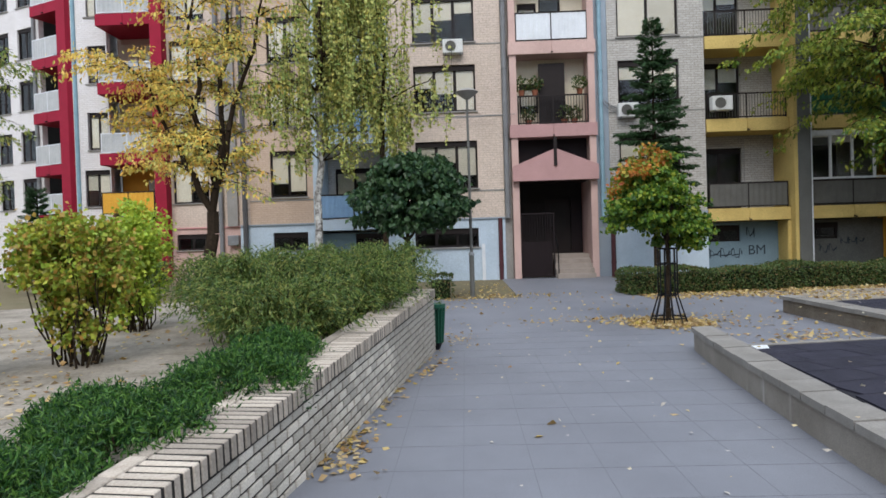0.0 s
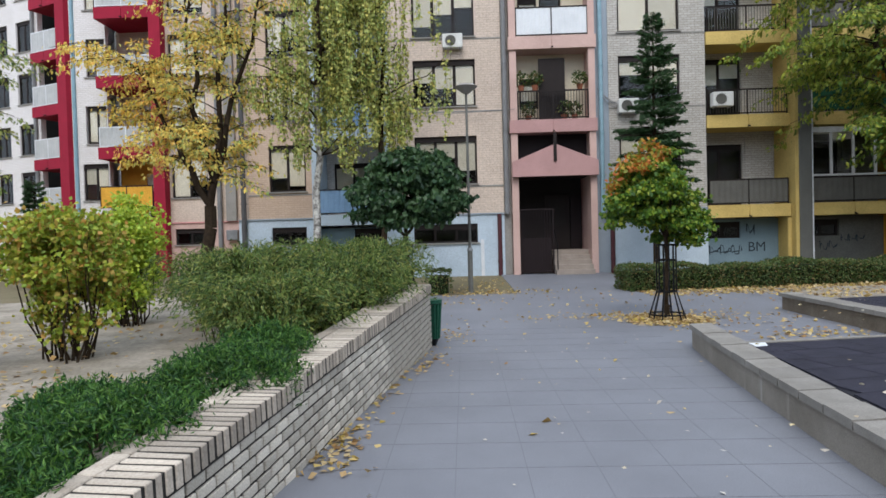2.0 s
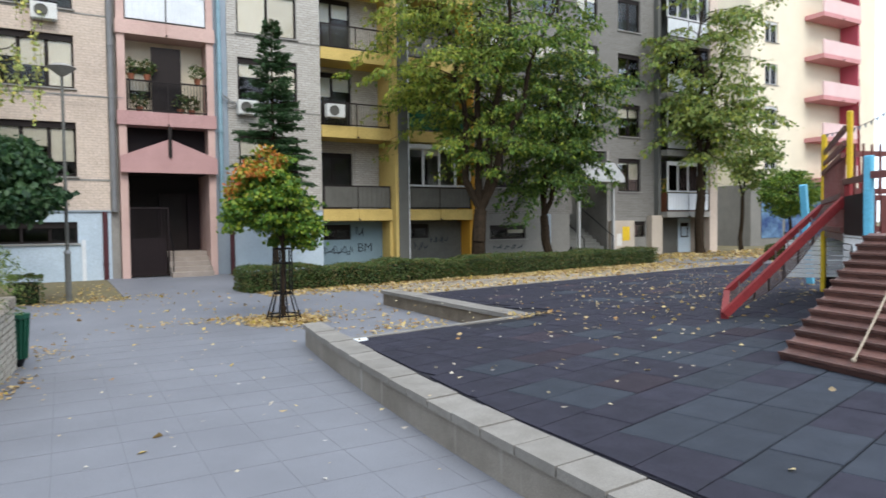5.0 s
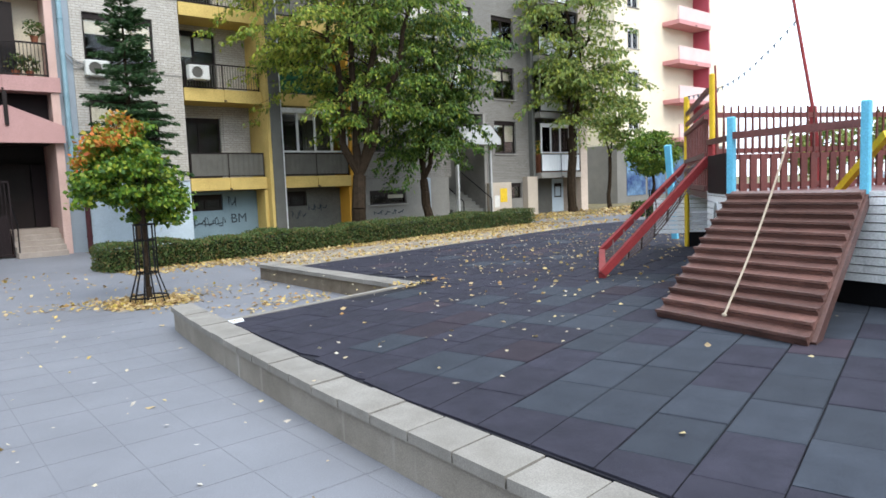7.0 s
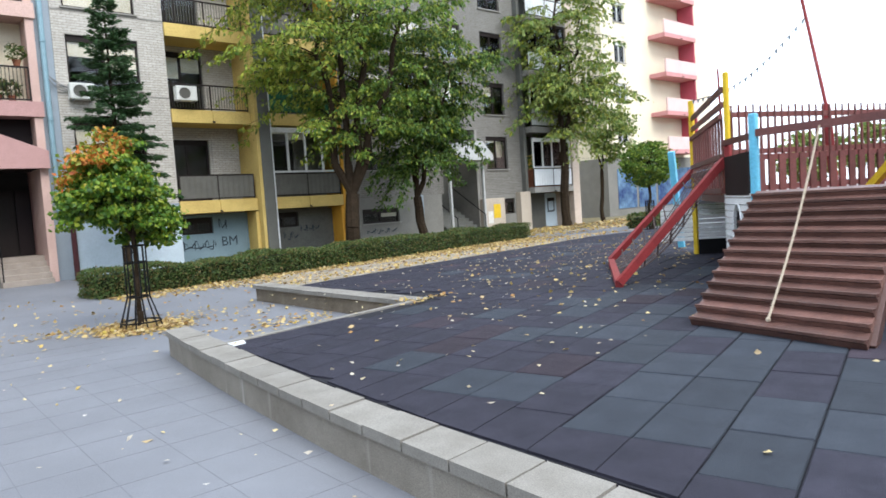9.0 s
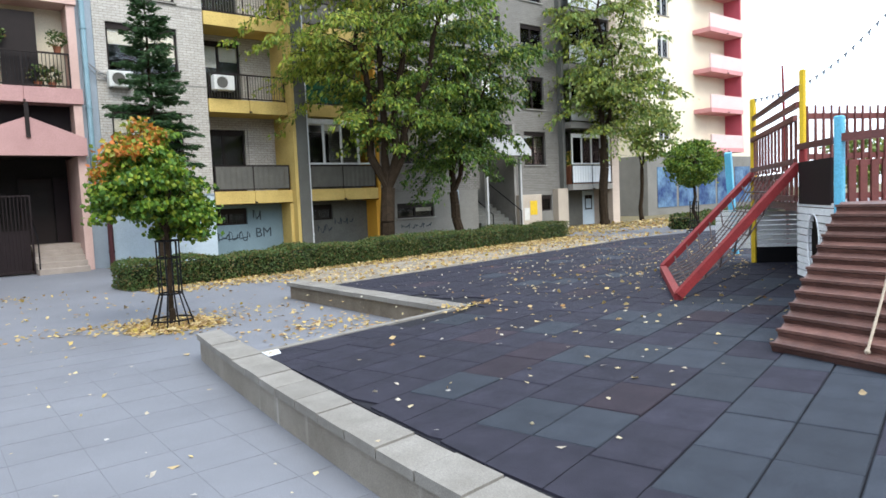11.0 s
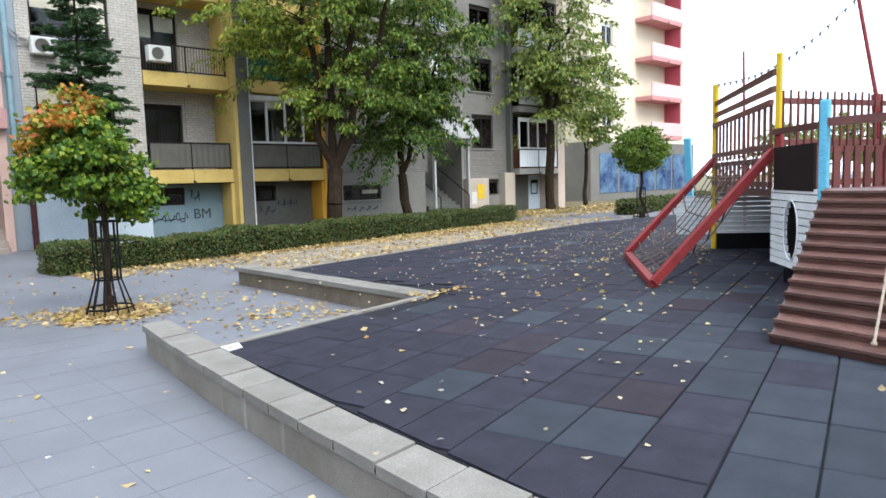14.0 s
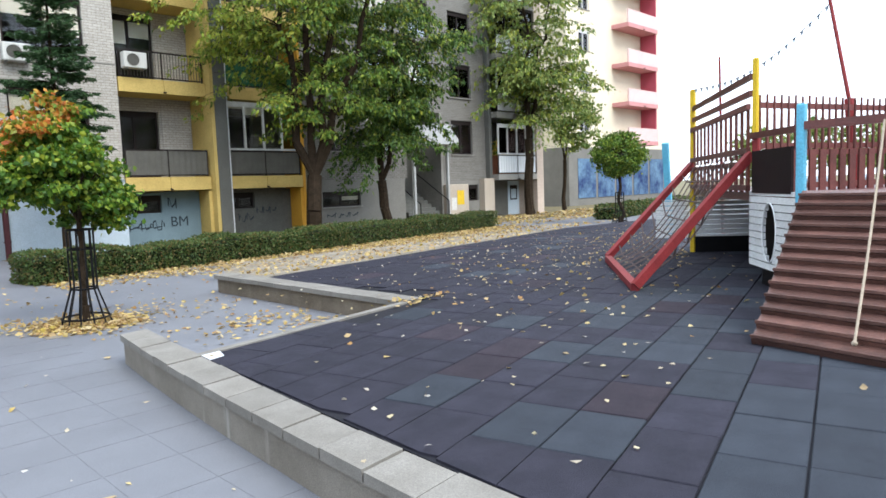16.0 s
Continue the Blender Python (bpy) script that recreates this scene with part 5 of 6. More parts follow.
def spray_tree(name, label, base, fork, stems, low, high, reach, n_branch, n_leaf, size, lmat, second, bark, seed, r0, droop=1.0):
    """Several stems from a low fork, boughs that arch out and hang, and flat sprays of leaves along them."""
    rr = np.random.default_rng(seed)
    t = thing(name, label, "tree", at=base)
    bm = bmesh.new()
    fork = Vector(fork)
    limb(bm, (0, 0, -0.15), fork, r0, r0 * 0.85, rr, 0.04, 4)
    tube(bm, (0, 0, -0.15), (0, 0, 0.3), r0 * 1.35, r0 * 1.02, 12)
    lines = [[fork] + list(limb(bm, fork, q, r0 * 0.55, r0 * 0.14, rr, 0.045, 8)) for q in stems]
    A, D = [], []
    for k in range(n_branch):
        line = lines[k % len(lines)]
        z = low + (high - low) * rr.uniform(0, 1)
        zs = min(max(z - rr.uniform(0.1, 0.6), line[0].z), line[-1].z - 0.05)
        near = line[-1]
        for pa, pb in zip(line, line[1:]):
            if pa.z <= zs < pb.z:
                near = pa.lerp(pb, (zs - pa.z) / (pb.z - pa.z))
                break
        az = rr.uniform(0, math.tau)
        out = Vector((math.cos(az), math.sin(az), 0))
        ln = reach(z, out) * rr.uniform(0.55, 1.1)
        if ln < 0.3:
            continue
        lift, hang = rr.uniform(0.2, 0.95), rr.uniform(0.4, 0.95) * droop
        side = Vector((-out.y, out.x, 0))
        bow = rr.uniform(-0.25, 0.25)
        prev = near
        for i in range(1, 9):
            u = i / 8
            p = near + out * ln * u + side * bow * ln * u * u + Vector((0, 0, (lift * u - hang * u * u) * ln))
            tube(bm, prev, p, r0 * 0.11 * (1.05 - u), r0 * 0.11 * (1.0 - u * 0.9), 5)
            if i >= 2:
                for sg in (-1, 1):
                    w = ln * 0.3 * (1.15 - 0.6 * u) * rr.uniform(0.5, 1.2)
                    tip = p + side * sg * w + out * w * 0.6 - Vector((0, 0, w * rr.uniform(0.1, 0.6)))
                    tube(bm, p, tip, 0.008, 0.004, 4)
                    A.append(p)
                    D.append(tip - p)
                A.append(prev)
                D.append(p - prev)
            prev = p
    part("trunk", bm, bark, t)
    A, D = np.array(A), np.array(D)
    wt = np.linalg.norm(D, axis=1) ** 0.8
    pick = rr.choice(len(A), n_leaf, p=wt / wt.sum())
    P = A[pick] + D[pick] * rr.uniform(0, 1.1, (n_leaf, 1)) + rr.normal(size=(n_leaf, 3)) * (0.09, 0.09, 0.07) - np.array((0, 0, 0.05))
    way = D[pick] / np.linalg.norm(D[pick], axis=1, keepdims=True) * 0.5 + rr.normal(size=(n_leaf, 3)) * 0.45
    # second leaf colour: autumn tints, and on the lindens painted sunlight
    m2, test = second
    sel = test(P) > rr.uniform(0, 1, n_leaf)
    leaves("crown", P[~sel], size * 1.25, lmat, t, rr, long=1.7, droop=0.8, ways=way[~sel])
    leaves("turning_or_sunlit_leaves", P[sel], size * 1.25, m2, t, rr, long=1.7, droop=0.8, ways=way[sel])
    return t


def ramp01(v):
    return np.clip(v, 0, 1)


spray_tree("yellow_tree", "tall thin tree with sparse yellow autumn leaves", (-7.2, 19.0, 0), (0.05, 0.0, 2.5),
           [(-0.5, 0.1, 9.5), (0.75, 0.2, 9.8), (-1.9, 0.0, 6.4), (1.7, 0.0, 8.6)], 3.6, 9.6,
           lambda z, out: 2.5 if out.x < -0.2 and z > 4.2 else 1.5, 105, 13500, 0.1, L_YELLOW,
           (L_BIRCH, lambda P: ramp01(0.25 + 0.12 * P[:, 0])), BARK, 14, 0.19, 0.7)
spray_tree("street_tree", "thin pale tree beside the western block", (-19.9, 27.0, 0), (0.05, 0.0, 2.8),
           [(0.3, 0.0, 11.5), (-0.8, 0.2, 10.0), (0.9, -0.2, 9.0)], 4.0, 11.0,
           lambda z, out: 2.0, 40, 2600, 0.15, L_PALE,
           (L_BIRCH, lambda P: ramp01(0.5 + 0 * P[:, 0])), BARK, 24, 0.14, 0.9)
# lindens: bright leaves on the left and upper sprays imitate sunlight
spray_tree("linden_tree", "large linden with several dark stems and airy hanging sprays", (13.45, 21.05, -0.02), (0.14, -0.1, 2.2),
           [(-1.1, 0.8, 10.4), (0.1, 0.1, 11.8), (1.1, -0.8, 11.5), (2.5, -1.8, 9.8)], 3.9, 11.6,
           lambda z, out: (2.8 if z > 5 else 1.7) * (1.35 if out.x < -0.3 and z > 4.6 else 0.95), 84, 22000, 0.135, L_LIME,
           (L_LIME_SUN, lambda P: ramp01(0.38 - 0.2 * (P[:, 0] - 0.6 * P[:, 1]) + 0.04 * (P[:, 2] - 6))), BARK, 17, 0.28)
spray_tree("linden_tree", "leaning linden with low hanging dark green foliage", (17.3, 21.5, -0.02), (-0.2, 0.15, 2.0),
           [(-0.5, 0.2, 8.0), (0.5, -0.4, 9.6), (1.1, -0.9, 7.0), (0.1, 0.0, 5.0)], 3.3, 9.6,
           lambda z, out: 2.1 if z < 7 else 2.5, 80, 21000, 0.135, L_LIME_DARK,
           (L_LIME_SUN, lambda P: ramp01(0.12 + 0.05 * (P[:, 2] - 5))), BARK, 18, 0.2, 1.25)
spray_tree("street_tree", "tall street tree with airy pale green leaves", (28.85, 23.6, 0), (0.0, 0.0, 4.0),
           [(-0.5, 0.5, 10.5), (0.1, -0.1, 13.0), (0.9, -0.9, 11.0), (0.4, -0.5, 7.0)], 5.2, 12.5,
           lambda z, out: 3.0 if z < 9 else 3.3, 110, 15000, 0.18, L_PALE,
           (L_LIME_SUN, lambda P: ramp01(0.3 + 0 * P[:, 2])), BARK, 19, 0.25)
crown_tree("street_tree", "slender street tree with a thin crown", (33.9, 24.9, 0), [(0.1, 0, 3.0), (0.4, -0.4, 6.0), (-0.3, 0.2, 6.3)],
           [((0.3, -0.6, 5.2), (1.6, 1.5, 1.7))], 2400, 0.2, L_PALE, BARK, 20, 70, 0.13, 0.3, 0.25, 0.5)
spruce((-15.3, 23.7, 0), 3.8, 21)
for i, (x, y, h, sd) in enumerate(((58, 22, 5.5, 41), (66, 20, 6.5, 42), (74, 16, 6.0, 43), (60, 12, 3.0, 44), (84, 20, 7, 45))):
    crown_tree("far_tree", "distant leafy street tree", (x, y, 0), [(0, 0, h * 0.35), (0.3, 0, h * 0.7)], [((0, 0, h * 0.62), (h * 0.4, h * 0.4, h * 0.36))], 1500, 0.4, L_PALE, BARK, sd, 60, 0.15, 0.4, 0.4)

# ---- hedges and shrubs ----
def hedge(name, label, p, q, width, h, n, seed, lmat=L_HEDGE, size=0.05):
    """A clipped hedge from p to q with a solid dark core and leaves on its skin."""
    rr = np.random.default_rng(seed)
    p, q = Vector((*p, 0)), Vector((*q, 0))
    L = (q - p).length
    d = (q - p) / L
    sd = Vector((-d.y, d.x, 0))
    t = thing(name, label, "hedge", at=p)
    bm = bmesh.new()
    k = 0.09
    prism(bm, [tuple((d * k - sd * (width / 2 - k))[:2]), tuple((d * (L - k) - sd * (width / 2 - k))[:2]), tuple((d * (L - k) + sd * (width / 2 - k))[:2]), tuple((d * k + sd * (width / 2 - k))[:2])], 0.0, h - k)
    part("dark_core", bm, DARK_LEAF, t)
    u, a, b = rr.uniform(0, L, n), rr.uniform(-1, 1, n), rr.uniform(0, 1, n)
    face = rr.uniform(0, 1, n)
    top = face < 0.42
    front = ~top
    a = np.where(front, np.sign(a) * (1 + rr.normal(size=n) * 0.07), a)
    b = np.where(top, 1 + rr.normal(size=n) * 0.035, b)
    wob = 0.05 * np.sin(u * 1.7) + 0.035 * np.sin(u * 4.3 + 1)
    x = np.outer(u, np.array(d)) + np.outer(a * width / 2, np.array(sd))
    x[:, 2] = b * (h + wob)
    endcap = rr.uniform(0, 1, n) < 0.05
    x[endcap] = np.outer(rr.choice([0.0, L], endcap.sum()), np.array(d)) + np.outer(rr.uniform(-1, 1, endcap.sum()) * width / 2, np.array(sd)) + np.stack([np.zeros(endcap.sum()), np.zeros(endcap.sum()), rr.uniform(0, h, endcap.sum())], 1)
    leaves("foliage", x, size, lmat, t, rr)
    return t


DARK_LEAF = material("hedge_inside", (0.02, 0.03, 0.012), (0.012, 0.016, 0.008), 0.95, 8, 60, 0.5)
hedge("hedge", "clipped dark green hedge along the leaf-strewn strip", (3.95, 17.15), (12.5, 18.4), 1.0, 0.57, 30000, 50)
hedge("hedge", "clipped dark green hedge along the leaf-strewn strip", (12.6, 18.42), (20.9, 19.75), 1.0, 0.57, 20000, 51)
hedge("hedge", "low clipped hedge beside the far path", (25.6, 17.2), (40, 20.4), 0.9, 0.55, 7000, 52, size=0.1)
hedge("hedge", "small clipped bush at the path edge", (-1.0, 17.5), (-0.35, 17.55), 0.7, 0.55, 900, 53)


def shrub(name, label, base, blobs, n, size, lmat, seed, stems=14, shell=0.3, clump=0.1, twigs=160, long=1.0, droop=0.0, r=0.02):
    rr = np.random.default_rng(seed)
    t = thing(name, label, "shrub", at=base)
    cl = in_blobs(blobs, twigs, rr, shell)
    for c in cl[:stems * 2]:
        root = Vector((c[0] * 0.35 + rr.normal() * 0.05, c[1] * 0.35 + rr.normal() * 0.05, -0.05))
        bm = bmesh.new()
        limb(bm, root, c, r, r * 0.3, rr, 0.1, 3)
        part("stem", bm, BARK, t)
    pts = cl[rr.integers(0, len(cl), n)] + rr.normal(size=(n, 3)) * clump
    pts = pts[pts[:, 2] > 0.0]
    leaves("foliage", pts, size, lmat, t, rr, long=long, droop=droop)
    return t


shrub("shrub", "leafy yellow-green shrub with bare stems at its foot", (-3.65, 6.3, 0.5), [((0, 0, 0.95), (0.52, 0.5, 0.42)), ((0.1, 0, 0.5), (0.38, 0.36, 0.34)), ((-0.35, 0, 1.05), (0.25, 0.3, 0.25))], 9500, 0.05, L_SHRUB, 60, 16, 0.35, 0.055, 150, droop=0.5, r=0.011)
shrub("shrub", "bright yellow-green rounded shrub", (-4.1, 8.3, 0.5), [((0, 0, 1.15), (0.42, 0.45, 0.42)), ((0, 0, 0.7), (0.4, 0.4, 0.5))], 9500, 0.05, L_SHRUB_LIME, 61, 14, 0.35, 0.055, 130, droop=0.5, r=0.011)
shrub("shrub", "leafy shrub at the edge of the bed", (-4.45, 5.6, 0.42), [((0, 0, 0.6), (0.32, 0.4, 0.6))], 3200, 0.046, L_SHRUB, 62, 10, 0.35, 0.06, 60, droop=0.5, r=0.01)


def arching_shrub(base, reach, height, arcs, n, seed):
    """Thin shoots that rise from one foot, arch over and carry fine narrow leaves."""
    rr = np.random.default_rng(seed)
    t = thing("feathery_shrub", "spreading feathery grey-green shrub leaning over the wall", "shrub", at=base)
    A, D = [], []
    bm = bmesh.new()
    for k in range(arcs):
        az = rr.uniform(0, math.tau)
        ln = reach * rr.uniform(0.35, 1.1)
        top = height * rr.uniform(0.55, 1.12)
        out = Vector((math.cos(az), math.sin(az), 0))
        side = Vector((-out.y, out.x, 0)) * rr.normal() * 0.15
        prev = Vector((rr.normal() * 0.12, rr.normal() * 0.12, -0.05))
        root = prev
        for i in range(1, 7):
            u = i / 6
            p = root + out * ln * u + side * u * u + Vector((0, 0, top * (1 - (1 - u / 0.72) ** 2 * (1.0 if u < 0.72 else 1.6))))
            tube(bm, prev, p, 0.006 * (1.2 - u), 0.005 * (1.1 - u), 4)
            A.append(prev)
            D.append(p - prev)
            prev = p
    tagged(part("shoot", bm, BARK, t), kind="stuff")
    A, D = np.array(A), np.array(D)
    pick = rr.integers(0, len(A), n)
    P = A[pick] + D[pick] * rr.uniform(0, 1, (n, 1)) + rr.normal(size=(n, 3)) * 0.035
    P[:, 2] = np.maximum(P[:, 2], 0.01)
    way = D[pick] / (np.linalg.norm(D[pick], axis=1, keepdims=True) + 1e-6) + rr.normal(size=(n, 3)) * 0.35
    leaves("foliage", P, 0.05, L_SAGE, t, rr, long=3.0, ways=way)
    return t


for x, y, rx, h, sd in ((-1.3, 7.6, 0.8, 0.8, 63), (-2.3, 7.2, 0.85, 0.88, 64), (-1.75, 6.3, 0.8, 0.68, 65), (-1.15, 8.7, 0.65, 0.92, 66), (-2.9, 8.3, 0.8, 0.86, 67), (-1.95, 8.2, 0.8, 0.95, 68)):
    arching_shrub((x, y, 0.5), rx, h, 170, 21000, sd)
for i, (x, y, rx, h, sd) in enumerate(((-1.55, 4.6, 0.5, 0.36, 70), (-1.85, 3.7, 0.5, 0.34, 71), (-2.1, 2.9, 0.5, 0.3, 72), (-1.5, 5.3, 0.4, 0.36, 73), (-2.6, 3.2, 0.4, 0.26, 74), (-2.3, 4.1, 0.35, 0.26, 75), (-3.1, 3.6, 0.4, 0.3, 76), (-2.4, 2.1, 0.5, 0.3, 77))):
    shrub("juniper_bush", "low spreading green juniper behind the wall", (x, y, 0.6 - 0.05 * (9.2 - y)), [((0, 0, h * 0.5), (rx, rx, h * 0.75))], 17000, 0.042, L_JUNIPER, sd, 14, 0.45, 0.035, 300, 3.2, -0.55, 0.008)

# ---- wooden play ship ----
DK = 1.43
B0, B1 = Vector((7.93, 4.2, 0)), Vector((7.66, 2.7, 0))
YA, YB = Vector((9.1, 5.12, 0)), Vector((12.3, 7.3, 0))
YC, YD, YE = Vector((14.2, 4.6, 0)), Vector((12.0, 0.2, 0)), Vector((7.25, 0.7, 0))
ship = thing("play_ship", "wooden play ship with maroon fences, white plank hull, coloured posts", "playground", at=(10, 4, 0.27))


def boards(a, b, z0, z1, mat, parent, h=0.085, hole=None, name="plank"):
    """Horizontal lapped boards on an upright face from a to b; hole: (along, centre z, half width, half height)."""
    L = (b - a).length
    d = (b - a) / L
    z = z0
    while z < z1 - 0.01:
        zt = min(z + h - 0.012, z1)
        spans = [(0, L)]
        if hole:
            u, cz, hw, hh = hole
            k = ((z + zt) / 2 - cz) / hh
            if abs(k) < 1:
                w = hw * math.sqrt(1 - k * k)
                spans = [(0, u - w), (u + w, L)]
        for s0, s1 in spans:
            p, q = a + d * s0, a + d * s1
            part(name, beam(bmesh.new(), (p.x, p.y, (z + zt) / 2), (q.x, q.y, (z + zt) / 2), 0.035, zt - z), mat, parent)
        z += h


def fence(a, b, z0, z1, n, w, parent, rails, pointed=True, mat=MAROON, th=0.03):
    d = (b - a)
    L = d.length
    d = d / L
    for i in range(n):
        p = a + d * (L * (i + 0.5) / n)
        top = z1 + (0.012 if pointed and i % 2 else 0)
        bm = bmesh.new()
        m = pose(p.x, p.y, 0, 0, 0, math.degrees(math.atan2(d.y, d.x)))
        box(bm, -w / 2, -th / 2, z0, w / 2, th / 2, top, m=m)
        if pointed:
            for v in bm.verts:
                if v.co.z > top - 1e-4:
                    v.co = Vector((p.x, p.y, top + 0.02)) + (v.co - Vector((p.x, p.y, top))) * 0.6
        part("picket", bm, mat, parent)
    off = Vector((-d.y, d.x, 0)) * th
    for z in rails:
        part("rail", beam(bmesh.new(), a + off + Vector((0, 0, z)), b + off + Vector((0, 0, z)), 0.05, 0.07), mat, parent)


deck_pts = [tuple(p[:2]) for p in (YE, B1, B0, YA, YB, YC, YD)]
part("deck", prism(bmesh.new(), deck_pts, DK - 0.1, DK), MAROON, ship)
boards(YA, B0, 0.55, DK + 0.02, SHIP_WHITE, ship, hole=((YA - B0).length * 0.45, 0.98, 0.21, 0.34))
boards(B0, B1, 0.55, DK - 0.08, SHIP_WHITE, ship)
boards(B1, YE, 0.55, DK + 0.02, SHIP_WHITE, ship)
boards(YB, YC, 0.55, DK + 0.02, SHIP_WHITE, ship)
boards(YC, YD, 0.55, DK + 0.02, SHIP_WHITE, ship)
inset = Vector((0.1, -0.14, 0))
for pa, pb in ((YA + inset, B0 + Vector((0.08, -0.05, 0))), (B0 + Vector((0.1, 0, 0)), YE + Vector((0.1, 0, 0))), (YB, YC)):
    part("hull_skirt", beam(bmesh.new(), (pa.x, pa.y, 0.42), (pb.x, pb.y, 0.42), 0.06, 0.32), BLACK, ship)
for pa, pb in ((YA + Vector((0.12, -0.05, 0)), B0 + Vector((0.12, -0.08, 0))), (B0, B1), (B1, YE)):
    part("hull_backing", beam(bmesh.new(), (pa.x + 0.05, pa.y, 0.98), (pb.x + 0.05, pb.y, 0.98), 0.02, 0.84), BLACK, ship)
boards(YB + Vector((0.06, 0.1, 0)), YB + Vector((-0.2, 0.62, 0)), 0.55, 1.25, SHIP_WHITE, ship)
# porthole rim
bm = bmesh.new()
dd = (B0 - YA).normalized()
cc = YA + dd * (YA - B0).length * 0.45
nrm = Vector((dd.y, -dd.x, 0))
if nrm.dot(Vector((-1, 0, 0))) < 0:
    nrm = -nrm
for i in range(24):
    a, b = i * math.tau / 24, (i + 1) * math.tau / 24
    pa, pb = (cc + nrm * 0.02 + dd * math.cos(t) * 0.21 + Vector((0, 0, 0.98 + math.sin(t) * 0.34)) for t in (a, b))
    tube(bm, pa, pb, 0.01, 0.01, 5)
part("porthole_rim", bm, SHIP_WHITE, ship)


def post(p, z0, z1, w, mat, name="post"):
    part(name, B(p.x - w / 2, p.y - w / 2, z0, p.x + w / 2, p.y + w / 2, z1, 0.012), mat, ship)


post(YA + Vector((0.03, -0.04, 0)), DK, 3.06, 0.065, SHIP_YELLOW)
post(YB, 0.27, 3.2, 0.085, SHIP_YELLOW)
post(B0, DK - 0.1, 2.34, 0.085, SHIP_BLUE)
post(B1, DK - 0.1, 2.34, 0.085, SHIP_BLUE)
post(YA + Vector((-0.08, -0.09, 0)), DK, 2.15, 0.08, REDWOOD)
part("leaning_post", beam(bmesh.new(), (13.7, 8.4, 0.25), (13.22, 8.28, 2.35), 0.12, 0.12), SHIP_BLUE, ship)
# stern fence
fence(YA, YB, DK + 0.42, 2.5, 13, 0.055, ship, (1.95, 2.48), False)
fence(YA, YB, DK, DK + 0.38, 13, 0.1, ship, (DK + 0.06, DK + 0.36), False)
for z in (2.66, 2.86):
    part("rail", beam(bmesh.new(), (*YA[:2], z - 0.02), (*YB[:2], z), 0.05, 0.07), MAROON, ship)
# tall fence across the deck, low fence before it
TA, TB = Vector((9.15, 5.08, 0)), Vector((13.6, 3.35, 0))
fence(TA, TB, 1.95, 2.6, 38, 0.034, ship, (2.5, 2.0))
fence(Vector((9.0, 4.8, 0)), Vector((13.0, 3.0, 0)), DK, 1.93, 26, 0.105, ship, (1.5, 1.9), False)
part("side_panel", beam(bmesh.new(), (8.08, 4.33, (DK + 1.93) / 2), (9.0, 5.06, (DK + 1.93) / 2), 0.03, 1.93 - DK), GATE_IRON, ship)
part("rail", beam(bmesh.new(), (8.02, 4.28, 2.1), (9.05, 5.1, 2.12), 0.05, 0.07), MAROON, ship)
fence(TB, Vector((12.2, 0.3, 0)), DK, 2.5, 10, 0.1, ship, (2.4, 1.9))
post(Vector((12.3, 3.7, 0)), DK, 2.9, 0.1, SHIP_YELLOW)
post(TB, DK, 2.7, 0.1, SHIP_YELLOW)
part("rail", beam(bmesh.new(), (*B0[:2], 2.12), (*B1[:2], 2.12), 0.07, 0.08), MAROON, ship)
part("brace", beam(bmesh.new(), (B1.x + 0.1, B1.y - 0.15, 2.0), (B1.x + 0.7, B1.y + 0.5, DK), 0.06, 0.08), SHIP_YELLOW, ship)
# mast
MA, MB, MC = Vector((11.12, 4.47, DK)), Vector((11.2, 4.58, 2.65)), Vector((11.5, 5.5, 7.2))
part("mast_foot", tube(bmesh.new(), MA, MB, 0.065, 0.06, 10), REDWOOD, ship)
part("mast", tube(bmesh.new(), MB, MC, 0.027, 0.018, 10), REDWOOD, ship)
part("rear_mast", tube(bmesh.new(), (13.4, 7.2, 0.27), (13.2, 7.2, 3.85), 0.035, 0.02, 8), REDWOOD, ship)
# climbing ramp of overlapping boards
R0, R1 = Vector((5.98, 3.96, 0.29)), Vector((5.66, 2.43, 0.29))
T0, T1 = Vector((7.9, 4.17, DK + 0.02)), Vector((7.63, 2.68, DK + 0.02))
for i in range(13):
    u0, u1 = i / 13, (i + 1.12) / 13
    rise = Vector((-0.03, 0, 0.055))
    a, b = R0.lerp(T0, u0), R1.lerp(T1, u0)
    c, d2 = R0.lerp(T0, min(u1, 1)), R1.lerp(T1, min(u1, 1))
    bm = bmesh.new()
    lo = [bm.verts.new(v) for v in (a, b, d2, c)]
    hi = [bm.verts.new(v + rise * k) for v, k in ((a, 1.0), (b, 1.0), (d2, 0.35), (c, 0.35))]
    bm.faces.new(lo)
    bm.faces.new(list(reversed(hi)))
    for k in range(4):
        bm.faces.new((lo[k], hi[k], hi[(k + 1) % 4], lo[(k + 1) % 4]))
    bmesh.ops.recalc_face_normals(bm, faces=bm.faces)
    part("ramp_board", bm, RAMP_WOOD, ship)
    part("foot_strip", beam(bmesh.new(), a.lerp(c, 0.12) + rise * 1.15, b.lerp(d2, 0.12) + rise * 1.15, 0.045, 0.024), RAMP_WOOD, ship)
for a, c in ((R0, T0), (R1, T1)):
    part("ramp_stringer", beam(bmesh.new(), a + Vector((0.1, 0, -0.02)), c + Vector((0, 0, -0.08)), 0.05, 0.12), RAMP_WOOD, ship)
rope_bm = bmesh.new()
top, bot = B0.lerp(B1, 0.5) + Vector((-0.05, 0, 2.1)), R0.lerp(R1, 0.49).lerp(T0.lerp(T1, 0.5), 0.03) + Vector((-0.02, 0, 0.1))
prev = top
